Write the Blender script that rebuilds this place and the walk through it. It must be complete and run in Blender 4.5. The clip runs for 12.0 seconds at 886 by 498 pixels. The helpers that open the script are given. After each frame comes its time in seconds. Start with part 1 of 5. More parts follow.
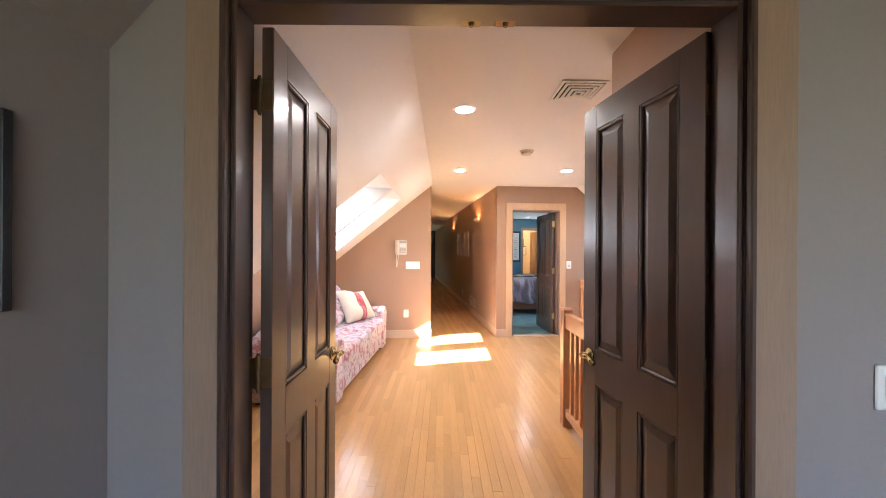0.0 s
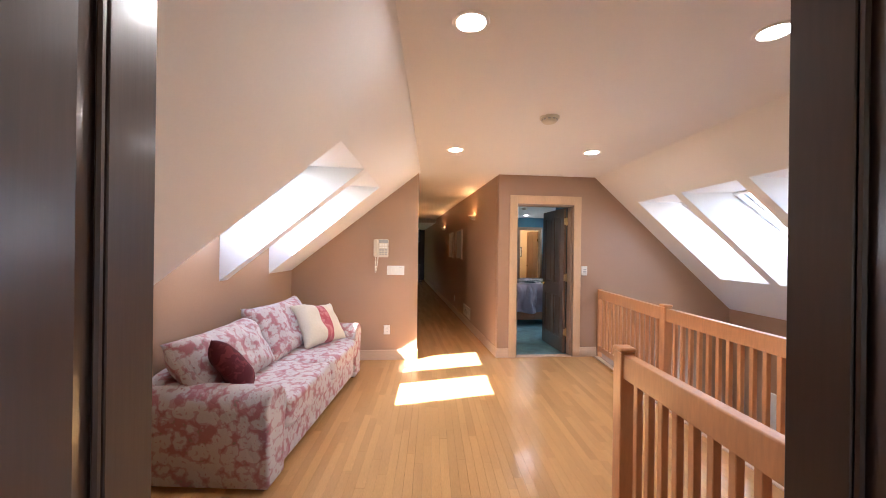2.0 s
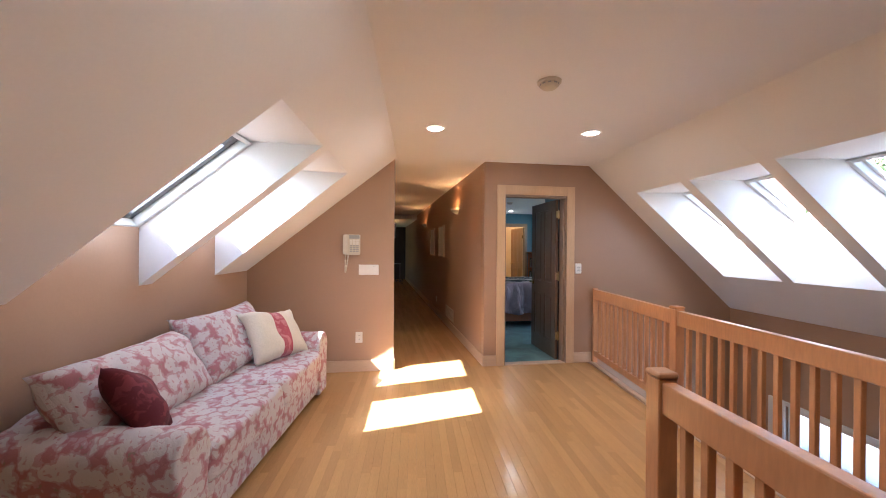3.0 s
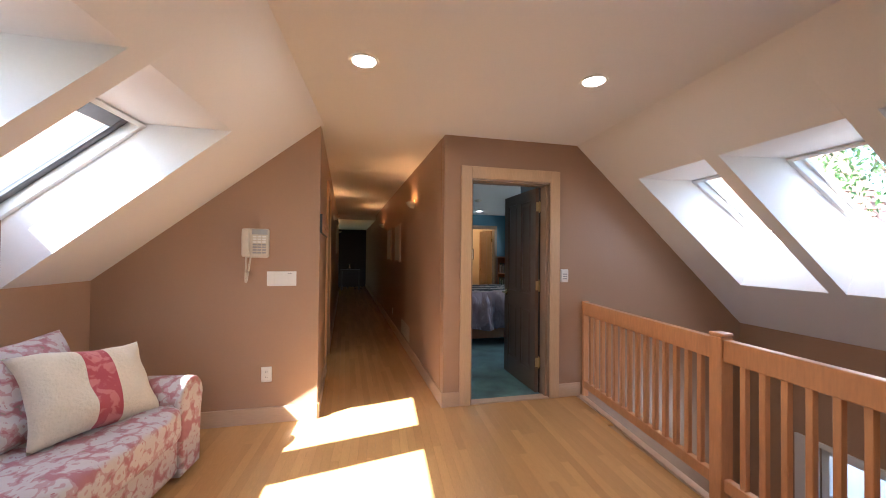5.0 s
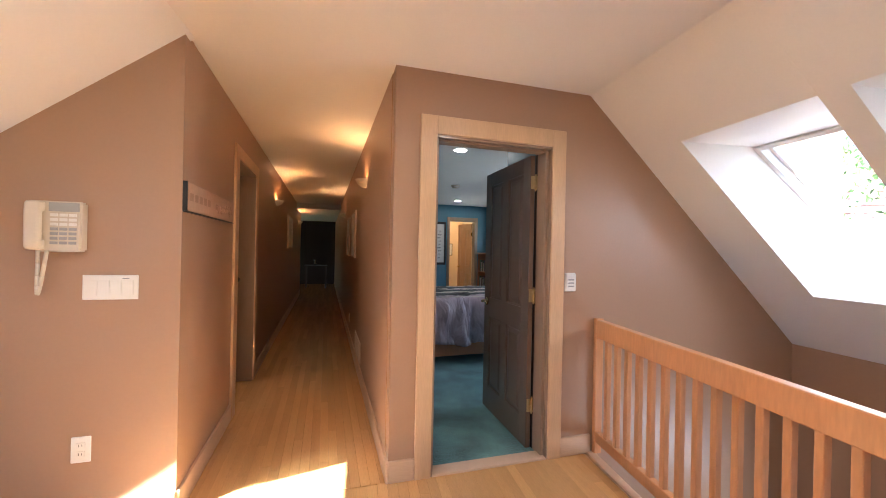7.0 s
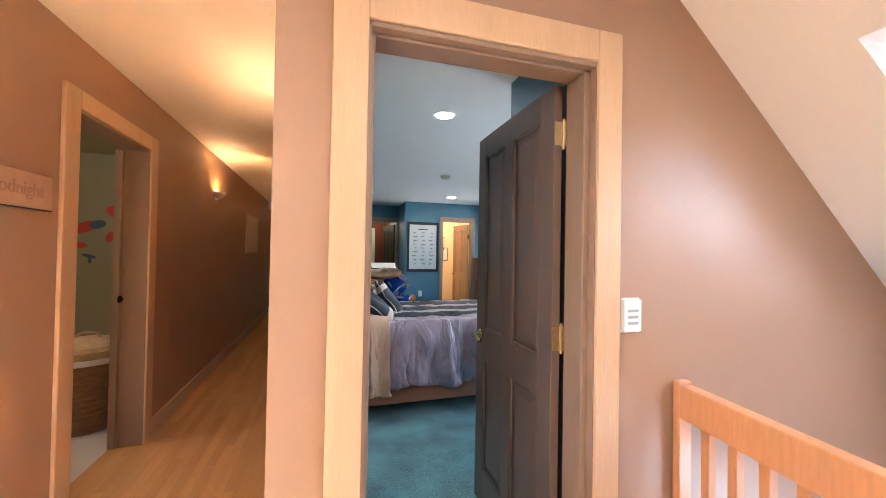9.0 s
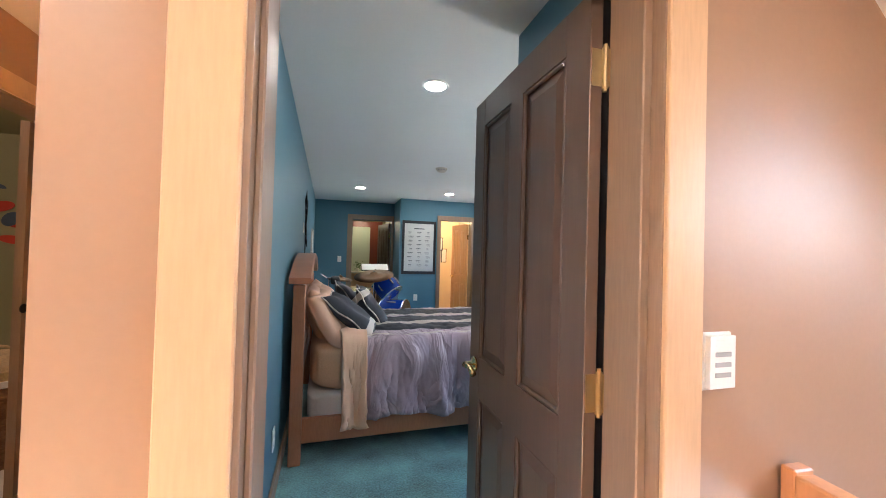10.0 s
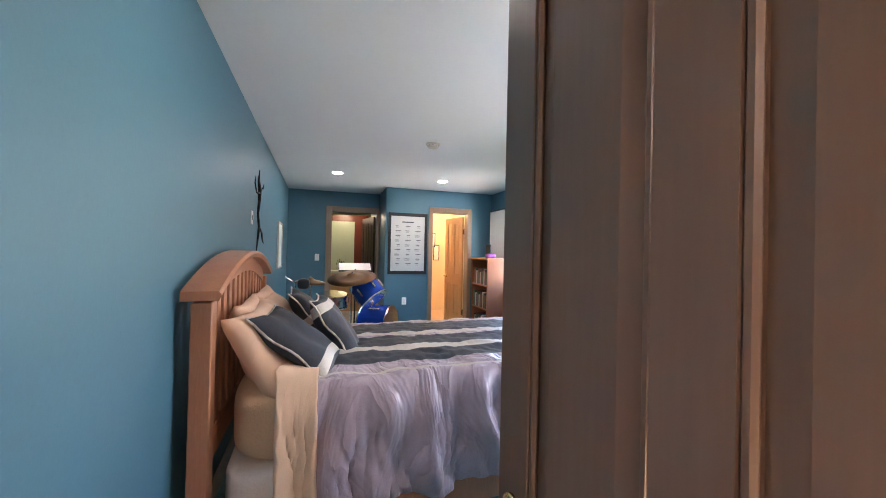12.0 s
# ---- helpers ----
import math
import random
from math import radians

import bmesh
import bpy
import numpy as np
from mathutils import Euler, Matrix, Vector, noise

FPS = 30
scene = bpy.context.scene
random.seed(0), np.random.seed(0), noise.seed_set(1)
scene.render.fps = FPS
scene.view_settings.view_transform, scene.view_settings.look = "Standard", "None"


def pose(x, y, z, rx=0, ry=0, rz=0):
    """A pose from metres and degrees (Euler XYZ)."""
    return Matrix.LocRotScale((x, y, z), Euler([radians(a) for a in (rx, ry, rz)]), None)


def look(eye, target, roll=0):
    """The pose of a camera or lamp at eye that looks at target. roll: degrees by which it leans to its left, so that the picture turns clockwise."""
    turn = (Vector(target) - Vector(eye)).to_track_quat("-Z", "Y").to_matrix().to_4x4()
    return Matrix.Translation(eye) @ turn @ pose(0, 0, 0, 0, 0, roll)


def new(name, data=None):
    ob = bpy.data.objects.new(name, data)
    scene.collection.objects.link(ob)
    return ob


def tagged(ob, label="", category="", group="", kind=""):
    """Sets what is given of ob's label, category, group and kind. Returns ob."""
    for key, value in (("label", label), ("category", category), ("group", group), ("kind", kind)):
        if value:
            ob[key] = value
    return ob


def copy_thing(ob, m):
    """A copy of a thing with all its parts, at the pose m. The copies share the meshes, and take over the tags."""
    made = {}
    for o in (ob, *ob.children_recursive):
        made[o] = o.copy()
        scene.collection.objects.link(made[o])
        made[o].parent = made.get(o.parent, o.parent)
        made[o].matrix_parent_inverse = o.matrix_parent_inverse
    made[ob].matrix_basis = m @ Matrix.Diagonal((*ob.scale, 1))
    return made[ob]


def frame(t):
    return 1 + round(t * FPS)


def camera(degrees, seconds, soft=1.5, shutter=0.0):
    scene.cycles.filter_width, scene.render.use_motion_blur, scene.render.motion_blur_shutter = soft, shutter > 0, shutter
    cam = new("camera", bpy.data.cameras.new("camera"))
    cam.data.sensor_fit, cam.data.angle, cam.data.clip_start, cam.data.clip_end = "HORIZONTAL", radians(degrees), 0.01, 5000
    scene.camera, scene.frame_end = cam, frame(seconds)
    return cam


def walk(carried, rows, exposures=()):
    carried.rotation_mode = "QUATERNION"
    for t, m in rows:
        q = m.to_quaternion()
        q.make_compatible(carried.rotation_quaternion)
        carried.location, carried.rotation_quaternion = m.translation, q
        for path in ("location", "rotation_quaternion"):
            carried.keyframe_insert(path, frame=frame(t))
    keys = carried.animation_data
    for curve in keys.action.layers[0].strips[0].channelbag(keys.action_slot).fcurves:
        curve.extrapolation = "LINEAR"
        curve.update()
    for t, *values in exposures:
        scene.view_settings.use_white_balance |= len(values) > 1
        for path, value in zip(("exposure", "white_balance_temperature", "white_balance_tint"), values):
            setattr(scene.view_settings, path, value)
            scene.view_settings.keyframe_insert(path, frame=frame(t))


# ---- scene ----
# --- the camera and its walk ---
cam = camera(100.6, 12.0, soft=0.95)
PATH = [
    (0, (1.373, 1.549, 1.409), (1.516, 3.543, 1.409), 0.34),
    (0.5, (1.402, 1.823, 1.424), (1.536, 3.818, 1.427), 0.34),
    (1, (1.408, 2.106, 1.427), (1.551, 4.101, 1.433), 0.46),
    (1.5, (1.439, 2.369, 1.435), (1.597, 4.363, 1.438), 0.74),
    (2, (1.447, 2.622, 1.431), (1.646, 4.612, 1.431), 0.76),
    (2.5, (1.475, 2.88, 1.412), (1.722, 4.865, 1.413), 0.6),
    (3, (1.533, 3.148, 1.405), (1.827, 5.126, 1.398), 0.42),
    (5, (1.897, 4.206, 1.361), (2.356, 6.152, 1.387), 0.56),
    (5.5, (1.998, 4.481, 1.341), (2.491, 6.418, 1.376), 0.74),
    (6, (2.133, 4.739, 1.34), (2.647, 6.671, 1.365), 1.06),
    (6.5, (2.243, 5.014, 1.36), (2.784, 6.939, 1.365), 1.18),
    (7, (2.349, 5.265, 1.362), (2.904, 7.187, 1.364), 1.18),
    (7.2, (2.409, 5.369, 1.361), (2.954, 7.293, 1.363), 1.18),
    (8.8, (2.791, 6.18, 1.38), (3.339, 8.103, 1.399), 0.7),
    (9, (2.837, 6.306, 1.368), (3.387, 8.228, 1.395), 1.0),
    (9.5, (2.944, 6.553, 1.379), (3.495, 8.476, 1.41), 1.4),
    (10, (3.055, 6.783, 1.373), (3.597, 8.708, 1.406), 1.6),
    (10.5, (3.118, 7.01, 1.375), (3.668, 8.933, 1.401), 1.6),
    (11, (3.185, 7.219, 1.382), (3.739, 9.14, 1.403), 1.7),
    (11.5, (3.251, 7.436, 1.385), (3.813, 9.356, 1.401), 1.5),
    (12, (3.298, 7.647, 1.374), (3.88, 9.56, 1.392), 1.3),
]
EXPOSURES = [(0, 4.35, 5600, 12), (1.5, 4.0, 5550, 12), (3, 3.42, 5500, 12), (5, 3.1, 5600, 11), (6, 3.5, 5650, 11), (7, 3.72, 5700, 12), (9, 4.6, 5600, 12), (10.5, 4.55, 6050, 15), (11, 4.83, 6150, 17), (12, 4.88, 6150, 20)]
walk(cam, [(t, look(eye, target, roll)) for t, eye, target, roll in PATH], EXPOSURES)

# --- daylight ---
SUN_WAY = Vector((0.922, 0.538, -1.0)).normalized()
sky_world = bpy.data.worlds.new("sky")
scene.world = sky_world
sky_world.use_nodes = True
wn = sky_world.node_tree.nodes
sky = wn.new("ShaderNodeTexSky")
sky.sky_type = "NISHITA"
sky.sun_disc = False
sky.sun_elevation = math.asin(-SUN_WAY.z)
sky.sun_rotation = math.atan2(-SUN_WAY.x, -SUN_WAY.y)
sky_world.node_tree.links.new(sky.outputs[0], wn["Background"].inputs[0])
wn["Background"].inputs[1].default_value = 0.15
sun = new("sun", bpy.data.lights.new("sun", "SUN"))
sun.data.energy, sun.data.angle, sun.data.color = 5.0, radians(0.5), (1.0, 0.94, 0.84)
sun.matrix_world = look((0, 0, 30), Vector((0, 0, 30)) + SUN_WAY)


def area_light(name, place, target, w, h, power, colour):
    ob = new(name, bpy.data.lights.new(name, "AREA"))
    ob.data.shape, ob.data.size, ob.data.size_y, ob.data.energy, ob.data.color = "RECTANGLE", w, h, power, colour
    ob.matrix_world = look(place, target)
    return ob


def bulb(name, place, power, colour, radius=0.03):
    ob = new(name, bpy.data.lights.new(name, "POINT"))
    ob.data.energy, ob.data.color, ob.data.shadow_soft_size = power, colour, radius
    ob.location = place
    return ob


area_light("bedroom_window_light", (6.0, 9.0, 1.25), (3.5, 9.2, 0.3), 0.95, 0.85, 0.66, (1.0, 0.96, 0.92))
area_light("bedroom_window_light", (6.0, 12.7, 1.45), (3.6, 12.4, 1.0), 1.1, 1.2, 0.09, (1.0, 0.96, 0.92))
# added fill lamp behind the start, balancing the first room's walls
area_light("first_room_fill_light", (1.9, -1.35, 1.5), (-0.3, 2.5, 1.3), 1.0, 1.2, 0.085, (1.0, 0.95, 0.93))
area_light("stair_window_light", (5.75, 6.1, -0.55), (3.5, 6.0, -1.0), 1.4, 0.45, 1.6, (0.95, 0.97, 1.0))
for b, w in ((-0.51, 0.34), (-1.325, 0.25), (-2.155, 0.20)):
    p = pose(1.6, 7.4, 0, 0, 0, -4.0) @ Vector((3.70, b, 1.74))
    area_light("skylight_glow", p, p + Vector((-0.55, 0.10, -0.75)), 0.55, 0.55, w, (0.95, 0.97, 1.0))
WARM = (1.0, 0.40, 0.12)
for p in ((2.568, 8.90, 1.997), (1.545, 11.0, 1.997), (2.450, 12.70, 1.997), (1.416, 15.60, 1.997)):
    bulb("sconce_bulb", p, 0.44, WARM, 0.012)
LAMP = (1.0, 0.84, 0.66)
for a, b in ((0.339, -3.167), (1.71, -3.168), (0.403, -1.09), (1.784, -1.10)):
    p = pose(1.6, 7.4, 0, 0, 0, -4.0) @ Vector((a, b, 2.415))
    area_light("downlight_beam", p, p - Vector((0, 0.001, 1)), 0.10, 0.10, 0.36, LAMP)
for p in ((3.60, 9.0, 2.415), (3.356, 12.874, 2.415), (4.86, 12.888, 2.415)):
    area_light("downlight_beam", p, Vector(p) - Vector((0, 0.001, 1)), 0.10, 0.10, 0.05, LAMP)
bulb("dressing_room_bulb", (5.3, 15.2, 2.2), 2.0, (1.0, 0.72, 0.43), 0.08)
# the next two are unseen fill lamps, added to brighten their rooms
bulb("bath_fill", (3.6, 16.0, 2.2), 0.7, (1.0, 0.80, 0.5), 0.08)
bulb("side_room_fill", (0.6, 9.2, 2.2), 1.7, (1.0, 0.72, 0.55), 0.08)


# --- materials ---
def shade(name, colour, rough=0.6, metal=0.0, vary=0.06, scale=3.0, fine=40.0, bump=0.05, sheen=0.0, coat=0.0, stretch=(1, 1, 1), random=0.0, spec=0.5, island=False):
    """A painted, wooden or woven surface: broad and fine variation of its colour, fine relief."""
    m = bpy.data.materials.new(name)
    m.use_nodes = True
    nt = m.node_tree
    n, ln = nt.nodes, nt.links
    b = n["Principled BSDF"]
    tc = n.new("ShaderNodeTexCoord")
    mp = n.new("ShaderNodeMapping")
    mp.inputs["Scale"].default_value = stretch
    ln.new(tc.outputs["Object"], mp.inputs[0])
    big, small = n.new("ShaderNodeTexNoise"), n.new("ShaderNodeTexNoise")
    for tex, s in ((big, scale), (small, fine)):
        tex.inputs["Scale"].default_value = s
        tex.inputs["Detail"].default_value = 4
        ln.new(mp.outputs[0], tex.inputs["Vector"])
    add = n.new("ShaderNodeMath")
    add.operation = "ADD"
    ln.new(big.outputs[0], add.inputs[0])
    ln.new(small.outputs[0], add.inputs[1])
    mr = n.new("ShaderNodeMapRange")
    mr.inputs[1].default_value, mr.inputs[2].default_value = 0.6, 1.4
    mr.inputs[3].default_value, mr.inputs[4].default_value = 1 - vary, 1 + vary
    ln.new(add.outputs[0], mr.inputs[0])
    value = mr.outputs[0]
    if random:
        info = n.new("ShaderNodeNewGeometry" if island else "ShaderNodeObjectInfo")
        r = n.new("ShaderNodeMapRange")
        r.inputs[3].default_value, r.inputs[4].default_value = 1 - random, 1 + random
        ln.new(info.outputs["Random Per Island" if island else "Random"], r.inputs[0])
        mul = n.new("ShaderNodeMath")
        mul.operation = "MULTIPLY"
        ln.new(r.outputs[0], mul.inputs[0])
        ln.new(value, mul.inputs[1])
        value = mul.outputs[0]
    hsv = n.new("ShaderNodeHueSaturation")
    hsv.inputs["Color"].default_value = (*colour, 1)
    ln.new(value, hsv.inputs["Value"])
    ln.new(hsv.outputs[0], b.inputs["Base Color"])
    b.inputs["Roughness"].default_value = rough
    b.inputs["Metallic"].default_value = metal
    b.inputs["Specular IOR Level"].default_value = spec
    b.inputs["Sheen Weight"].default_value = sheen
    b.inputs["Coat Weight"].default_value = coat
    b.inputs["Coat Roughness"].default_value = 0.15
    if bump:
        bp = n.new("ShaderNodeBump")
        bp.inputs["Strength"].default_value = bump
        bp.inputs["Distance"].default_value = 0.01
        ln.new(small.outputs[0], bp.inputs["Height"])
        ln.new(bp.outputs[0], b.inputs["Normal"])
    return m


def glow(name, colour, strength):
    m = bpy.data.materials.new(name)
    m.use_nodes = True
    b = m.node_tree.nodes["Principled BSDF"]
    b.inputs["Base Color"].default_value = (*colour, 1)
    b.inputs["Emission Color"].default_value = (*colour, 1)
    b.inputs["Emission Strength"].default_value = strength
    return m


TAN = shade("tan_wall_paint", (0.40, 0.252, 0.160), 0.4, vary=0.03, scale=1.5, fine=60, bump=0.04)
WHITE = shade("warm_white_ceiling_paint", (0.80, 0.775, 0.76), 0.6, vary=0.02, scale=1.2, fine=80, bump=0.03)
BEDCEIL = shade("white_bedroom_ceiling_paint", (0.78, 0.77, 0.75), 0.8, vary=0.02, scale=1.2, fine=80, bump=0.03)
BLUE = shade("blue_wall_paint", (0.075, 0.185, 0.25), 0.45, vary=0.03, scale=1.5, fine=60, bump=0.04)
GREY = shade("warm_grey_wall_paint", (0.275, 0.242, 0.232), 0.6, vary=0.03, scale=1.5, fine=60, bump=0.03)
GREEN = shade("sage_green_wall_paint", (0.27, 0.26, 0.14), 0.6, vary=0.03, scale=1.5, fine=60, bump=0.03)
CREAM = shade("cream_yellow_wall_paint", (0.78, 0.64, 0.44), 0.6, vary=0.03, scale=1.5, fine=60, bump=0.03)
# brown lowered to near black: the far end's darkness is in the colour
DARKBROWN = shade("corridor_end_gloom_brown", (0.030, 0.012, 0.009), 0.5, vary=0.03, scale=1.5, fine=60, bump=0.03)
MAPLE = shade("clear_maple_trim", (0.62, 0.42, 0.245), 0.38, vary=0.09, scale=2.5, fine=22, bump=0.03, stretch=(6, 6, 0.7))
MAPLE_FLAT = shade("clear_maple_baseboard", (0.60, 0.42, 0.28), 0.42, vary=0.08, scale=2.5, fine=22, bump=0.03, stretch=(0.8, 0.8, 6))
RAILWOOD = shade("honey_maple_railing", (0.60, 0.29, 0.125), 0.30, vary=0.12, scale=2.0, fine=16, bump=0.03, stretch=(5, 5, 0.8), coat=0.2, random=0.06)
DARKDOOR = shade("dark_walnut_stain", (0.060, 0.034, 0.025), 0.33, vary=0.14, scale=2.0, fine=14, bump=0.03, stretch=(8, 8, 0.5), coat=0.35)
GREYDOOR = shade("grey_brown_door_stain", (0.15, 0.098, 0.070), 0.34, vary=0.08, scale=2.0, fine=12, bump=0.03, stretch=(8, 8, 0.5), coat=0.3)
FLOOR = shade("maple_strip_floor", (0.60, 0.345, 0.135), 0.21, vary=0.13, scale=2.0, fine=30, bump=0.012, stretch=(7, 0.8, 1), coat=0.15, random=0.10)
FLOOR_REST = shade("maple_strip_floor_rest", (0.60, 0.345, 0.135), 0.21, vary=0.13, scale=2.0, fine=30, bump=0.012, stretch=(7, 0.8, 1), coat=0.15, random=0.10, island=True)
SUBFLOOR = shade("dark_floor_joints", (0.42, 0.25, 0.12), 0.5)
CARPET = shade("teal_carpet", (0.105, 0.245, 0.25), 0.95, vary=0.85, scale=4.0, fine=90, bump=0.5, sheen=0.3)
TILE = shade("pale_floor_tile", (0.62, 0.58, 0.50), 0.4, vary=0.05)
BRASS = shade("polished_brass", (0.72, 0.55, 0.27), 0.25, 1.0, vary=0.08, bump=0.01)
AGEDBRASS = shade("aged_dark_brass", (0.17, 0.115, 0.06), 0.35, 1.0, vary=0.15, bump=0.02)
CHROME = shade("chrome", (0.75, 0.75, 0.77), 0.12, 1.0, vary=0.02, bump=0)
JAMB = shade("taupe_stained_jamb", (0.30, 0.205, 0.14), 0.38, vary=0.12, scale=2.5, fine=24, bump=0.03, stretch=(8, 8, 0.6), coat=0.2)
PLASTIC = shade("white_plastic", (0.80, 0.78, 0.73), 0.4, vary=0.02, bump=0)
GREYPLASTIC = shade("grey_plastic", (0.36, 0.36, 0.35), 0.4, vary=0.03, bump=0)
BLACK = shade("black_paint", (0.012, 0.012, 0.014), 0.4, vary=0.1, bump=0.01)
FRAMEWHITE = shade("white_window_frame", (0.74, 0.74, 0.73), 0.4, vary=0.03, bump=0)
LAMPGLOW = glow("lit_lamp_lens", (1.0, 0.93, 0.82), 9.0)
SCONCEGLOW = glow("lit_sconce_mouth", (1.0, 0.66, 0.30), 22.0)
GLASS = bpy.data.materials.new("window_glass")
GLASS.use_nodes = True
gb = GLASS.node_tree.nodes["Principled BSDF"]
gb.inputs["Transmission Weight"].default_value, gb.inputs["Roughness"].default_value, gb.inputs["IOR"].default_value = 1.0, 0.0, 1.02

# same glass, greyed for the west panes only to weaken the sky's light
DIMMED = GLASS.copy()
DIMMED.name = "grey_tinted_window_glass"
DIMMED.node_tree.nodes["Principled BSDF"].inputs["Base Color"].default_value = (0.56, 0.58, 0.60, 1)
DARKSASH = shade("dark_grey_aluminium_sash", (0.13, 0.13, 0.135), 0.4, 0.5, vary=0.08, bump=0)


# --- mesh helpers ---
def finish(name, bm, material, m=None, smooth=False):
    if m is not None:
        bm.transform(m)
    bmesh.ops.recalc_face_normals(bm, faces=bm.faces)
    me = bpy.data.meshes.new(name)
    bm.to_mesh(me)
    bm.free()
    for mat in (material if isinstance(material, (list, tuple)) else [material]):
        me.materials.append(mat)
    if smooth:
        for p in me.polygons:
            p.use_smooth = True
    return me


def thing(name, label, category, place=(0, 0, 0), turn=0.0, group="", kind=""):
    """An empty at a thing's base, to hold its parts."""
    ob = new(name)
    ob.matrix_world = pose(*place, 0, 0, turn)
    return tagged(ob, label, category, group, kind)


def part(name, bm, material, parent, label="", smooth=False, at=None):
    ob = new(name, finish(name, bm, material, None, smooth))
    ob.parent = parent
    if at is not None:
        ob.matrix_basis = at
    return tagged(ob, label)


def solid(name, bm, material, label, category, kind="", m=None, smooth=False, group=""):
    ob = new(name, finish(name, bm, material, m, smooth))
    return tagged(ob, label, category, group, kind)


def box(bm, x0, x1, y0, y1, z0, z1, bevel=0.0, seg=1, mat=0):
    v = [bm.verts.new(p) for p in ((x0, y0, z0), (x1, y0, z0), (x1, y1, z0), (x0, y1, z0), (x0, y0, z1), (x1, y0, z1), (x1, y1, z1), (x0, y1, z1))]
    fs = [bm.faces.new([v[i] for i in q]) for q in ((3, 2, 1, 0), (4, 5, 6, 7), (0, 1, 5, 4), (1, 2, 6, 5), (2, 3, 7, 6), (3, 0, 4, 7))]
    for f in fs:
        f.material_index = mat
    if bevel:
        bmesh.ops.bevel(bm, geom=list({e for f in fs for e in f.edges}), offset=bevel, segments=seg, affect="EDGES", profile=0.5)
    return v


def boxes(*items, bevel=0.0):
    bm = bmesh.new()
    for b in items:
        box(bm, *b, bevel=bevel)
    return bm


def prism(bm, pts, y0, y1):
    """A cross-section in x and z, drawn out along y."""
    a = [bm.verts.new((x, y0, z)) for x, z in pts]
    b = [bm.verts.new((x, y1, z)) for x, z in pts]
    k = len(pts)
    bm.faces.new(a)
    bm.faces.new(b[::-1])
    for i in range(k):
        bm.faces.new((a[i], b[i], b[(i + 1) % k], a[(i + 1) % k]))


def sweep(bm, pts, m=None, z0=0.0, z1=0.1):
    """An outline in x and y, raised along z."""
    a = [bm.verts.new((x, y, z0)) for x, y in pts]
    b = [bm.verts.new((x, y, z1)) for x, y in pts]
    k = len(pts)
    bm.faces.new(a[::-1])
    bm.faces.new(b)
    for i in range(k):
        bm.faces.new((a[i], a[(i + 1) % k], b[(i + 1) % k], b[i]))
    if m is not None:
        bmesh.ops.transform(bm, matrix=m, verts=a + b)


def lathe(bm, prof, seg=20, m=None):
    """A profile of radius and height, turned round z."""
    rings, vs = [], []
    for r, z in prof:
        ring = [bm.verts.new((r * math.cos(2 * math.pi * i / seg), r * math.sin(2 * math.pi * i / seg), z)) for i in range(seg)]
        rings.append(ring)
        vs += ring
    for a, b in zip(rings, rings[1:]):
        for i in range(seg):
            bm.faces.new((a[i], a[(i + 1) % seg], b[(i + 1) % seg], b[i]))
    bm.faces.new(rings[0][::-1])
    bm.faces.new(rings[-1])
    if m is not None:
        bmesh.ops.transform(bm, matrix=m, verts=vs)


def rod(bm, p, q, r, seg=10, r2=None):
    p, q = Vector(p), Vector(q)
    m = Matrix.Translation(p) @ (q - p).to_track_quat("Z", "Y").to_matrix().to_4x4()
    lathe(bm, [(r, 0), (r if r2 is None else r2, (q - p).length)], seg, m)


HALL = pose(1.6, 7.4, 0, 0, 0, -4.0)      # the hall stands four degrees askew to the corridor
CEIL = 2.43

# --- the hall: shell ---
solid("wall_north", boxes((-0.6, 1.6, 7.4, 7.52, -0.1, 2.9), (2.66, 2.905, 7.4, 7.52, -0.1, 2.9), (2.905, 3.70, 7.4, 7.52, 2.045, 2.9), (3.70, 6.6, 7.4, 7.52, -2.8, 2.9)),
      TAN, "tan painted end wall with a doorway and a passage opening", "wall", "structure")
bm = boxes((-1.9, 1.6, -6.6, 0.05, -0.3, -0.013))
sweep(bm, [(1.6, -2.88), (2.350, -2.88), (2.350, -1.385), (2.440, 0.3), (1.6, 0.3)], None, -0.3, -0.013)
solid("floor", bm, SUBFLOOR, "maple strip floor, honey coloured and glossy", "floor", "structure", HALL)
bm = bmesh.new()
sweep(bm, [(0.02, -4.85), (2.384, -4.85), (2.384, 0.226), (0.02, 0.061)], None, CEIL, CEIL + 0.3)
solid("ceiling", bm, WHITE, "warm white flat hall ceiling", "ceiling", "structure", HALL)
W1, W2 = (-2.47, -1.68), (-1.56, -0.755)
E1, E2, E3 = (-0.86, -0.16), (-1.68, -0.97), (-2.51, -1.80)
west_full = [(0.02, 2.43), (-1.576, 1.14), (-1.576, 1.55), (-0.873, 2.11), (0.02, 2.82)]
west_top = [(0.02, 2.43), (-0.394, 2.095), (-0.873, 2.11), (0.02, 2.82)]
bm = bmesh.new()
for y0, y1 in ((-4.85, W1[0]), (W1[1], W2[0]), (W2[1], 0.06)):
    prism(bm, west_full, y0, y1)
for y0, y1 in (W1, W2):
    prism(bm, west_top, y0, y1)
solid("ceiling_slope_west", bm, WHITE, "white sloped ceiling with two deep skylight wells", "ceiling", "structure", HALL)
east_full = [(2.384, 2.43), (4.40, 0.635), (4.40, 1.30), (4.075, 1.546), (3.366, 2.07), (2.384, 2.80)]
east_top = [(2.384, 2.43), (2.798, 2.06), (3.366, 2.07), (2.384, 2.80)]
east_low = [(3.89, 1.09), (4.40, 0.635), (4.40, 1.30), (4.075, 1.546)]
bm = bmesh.new()
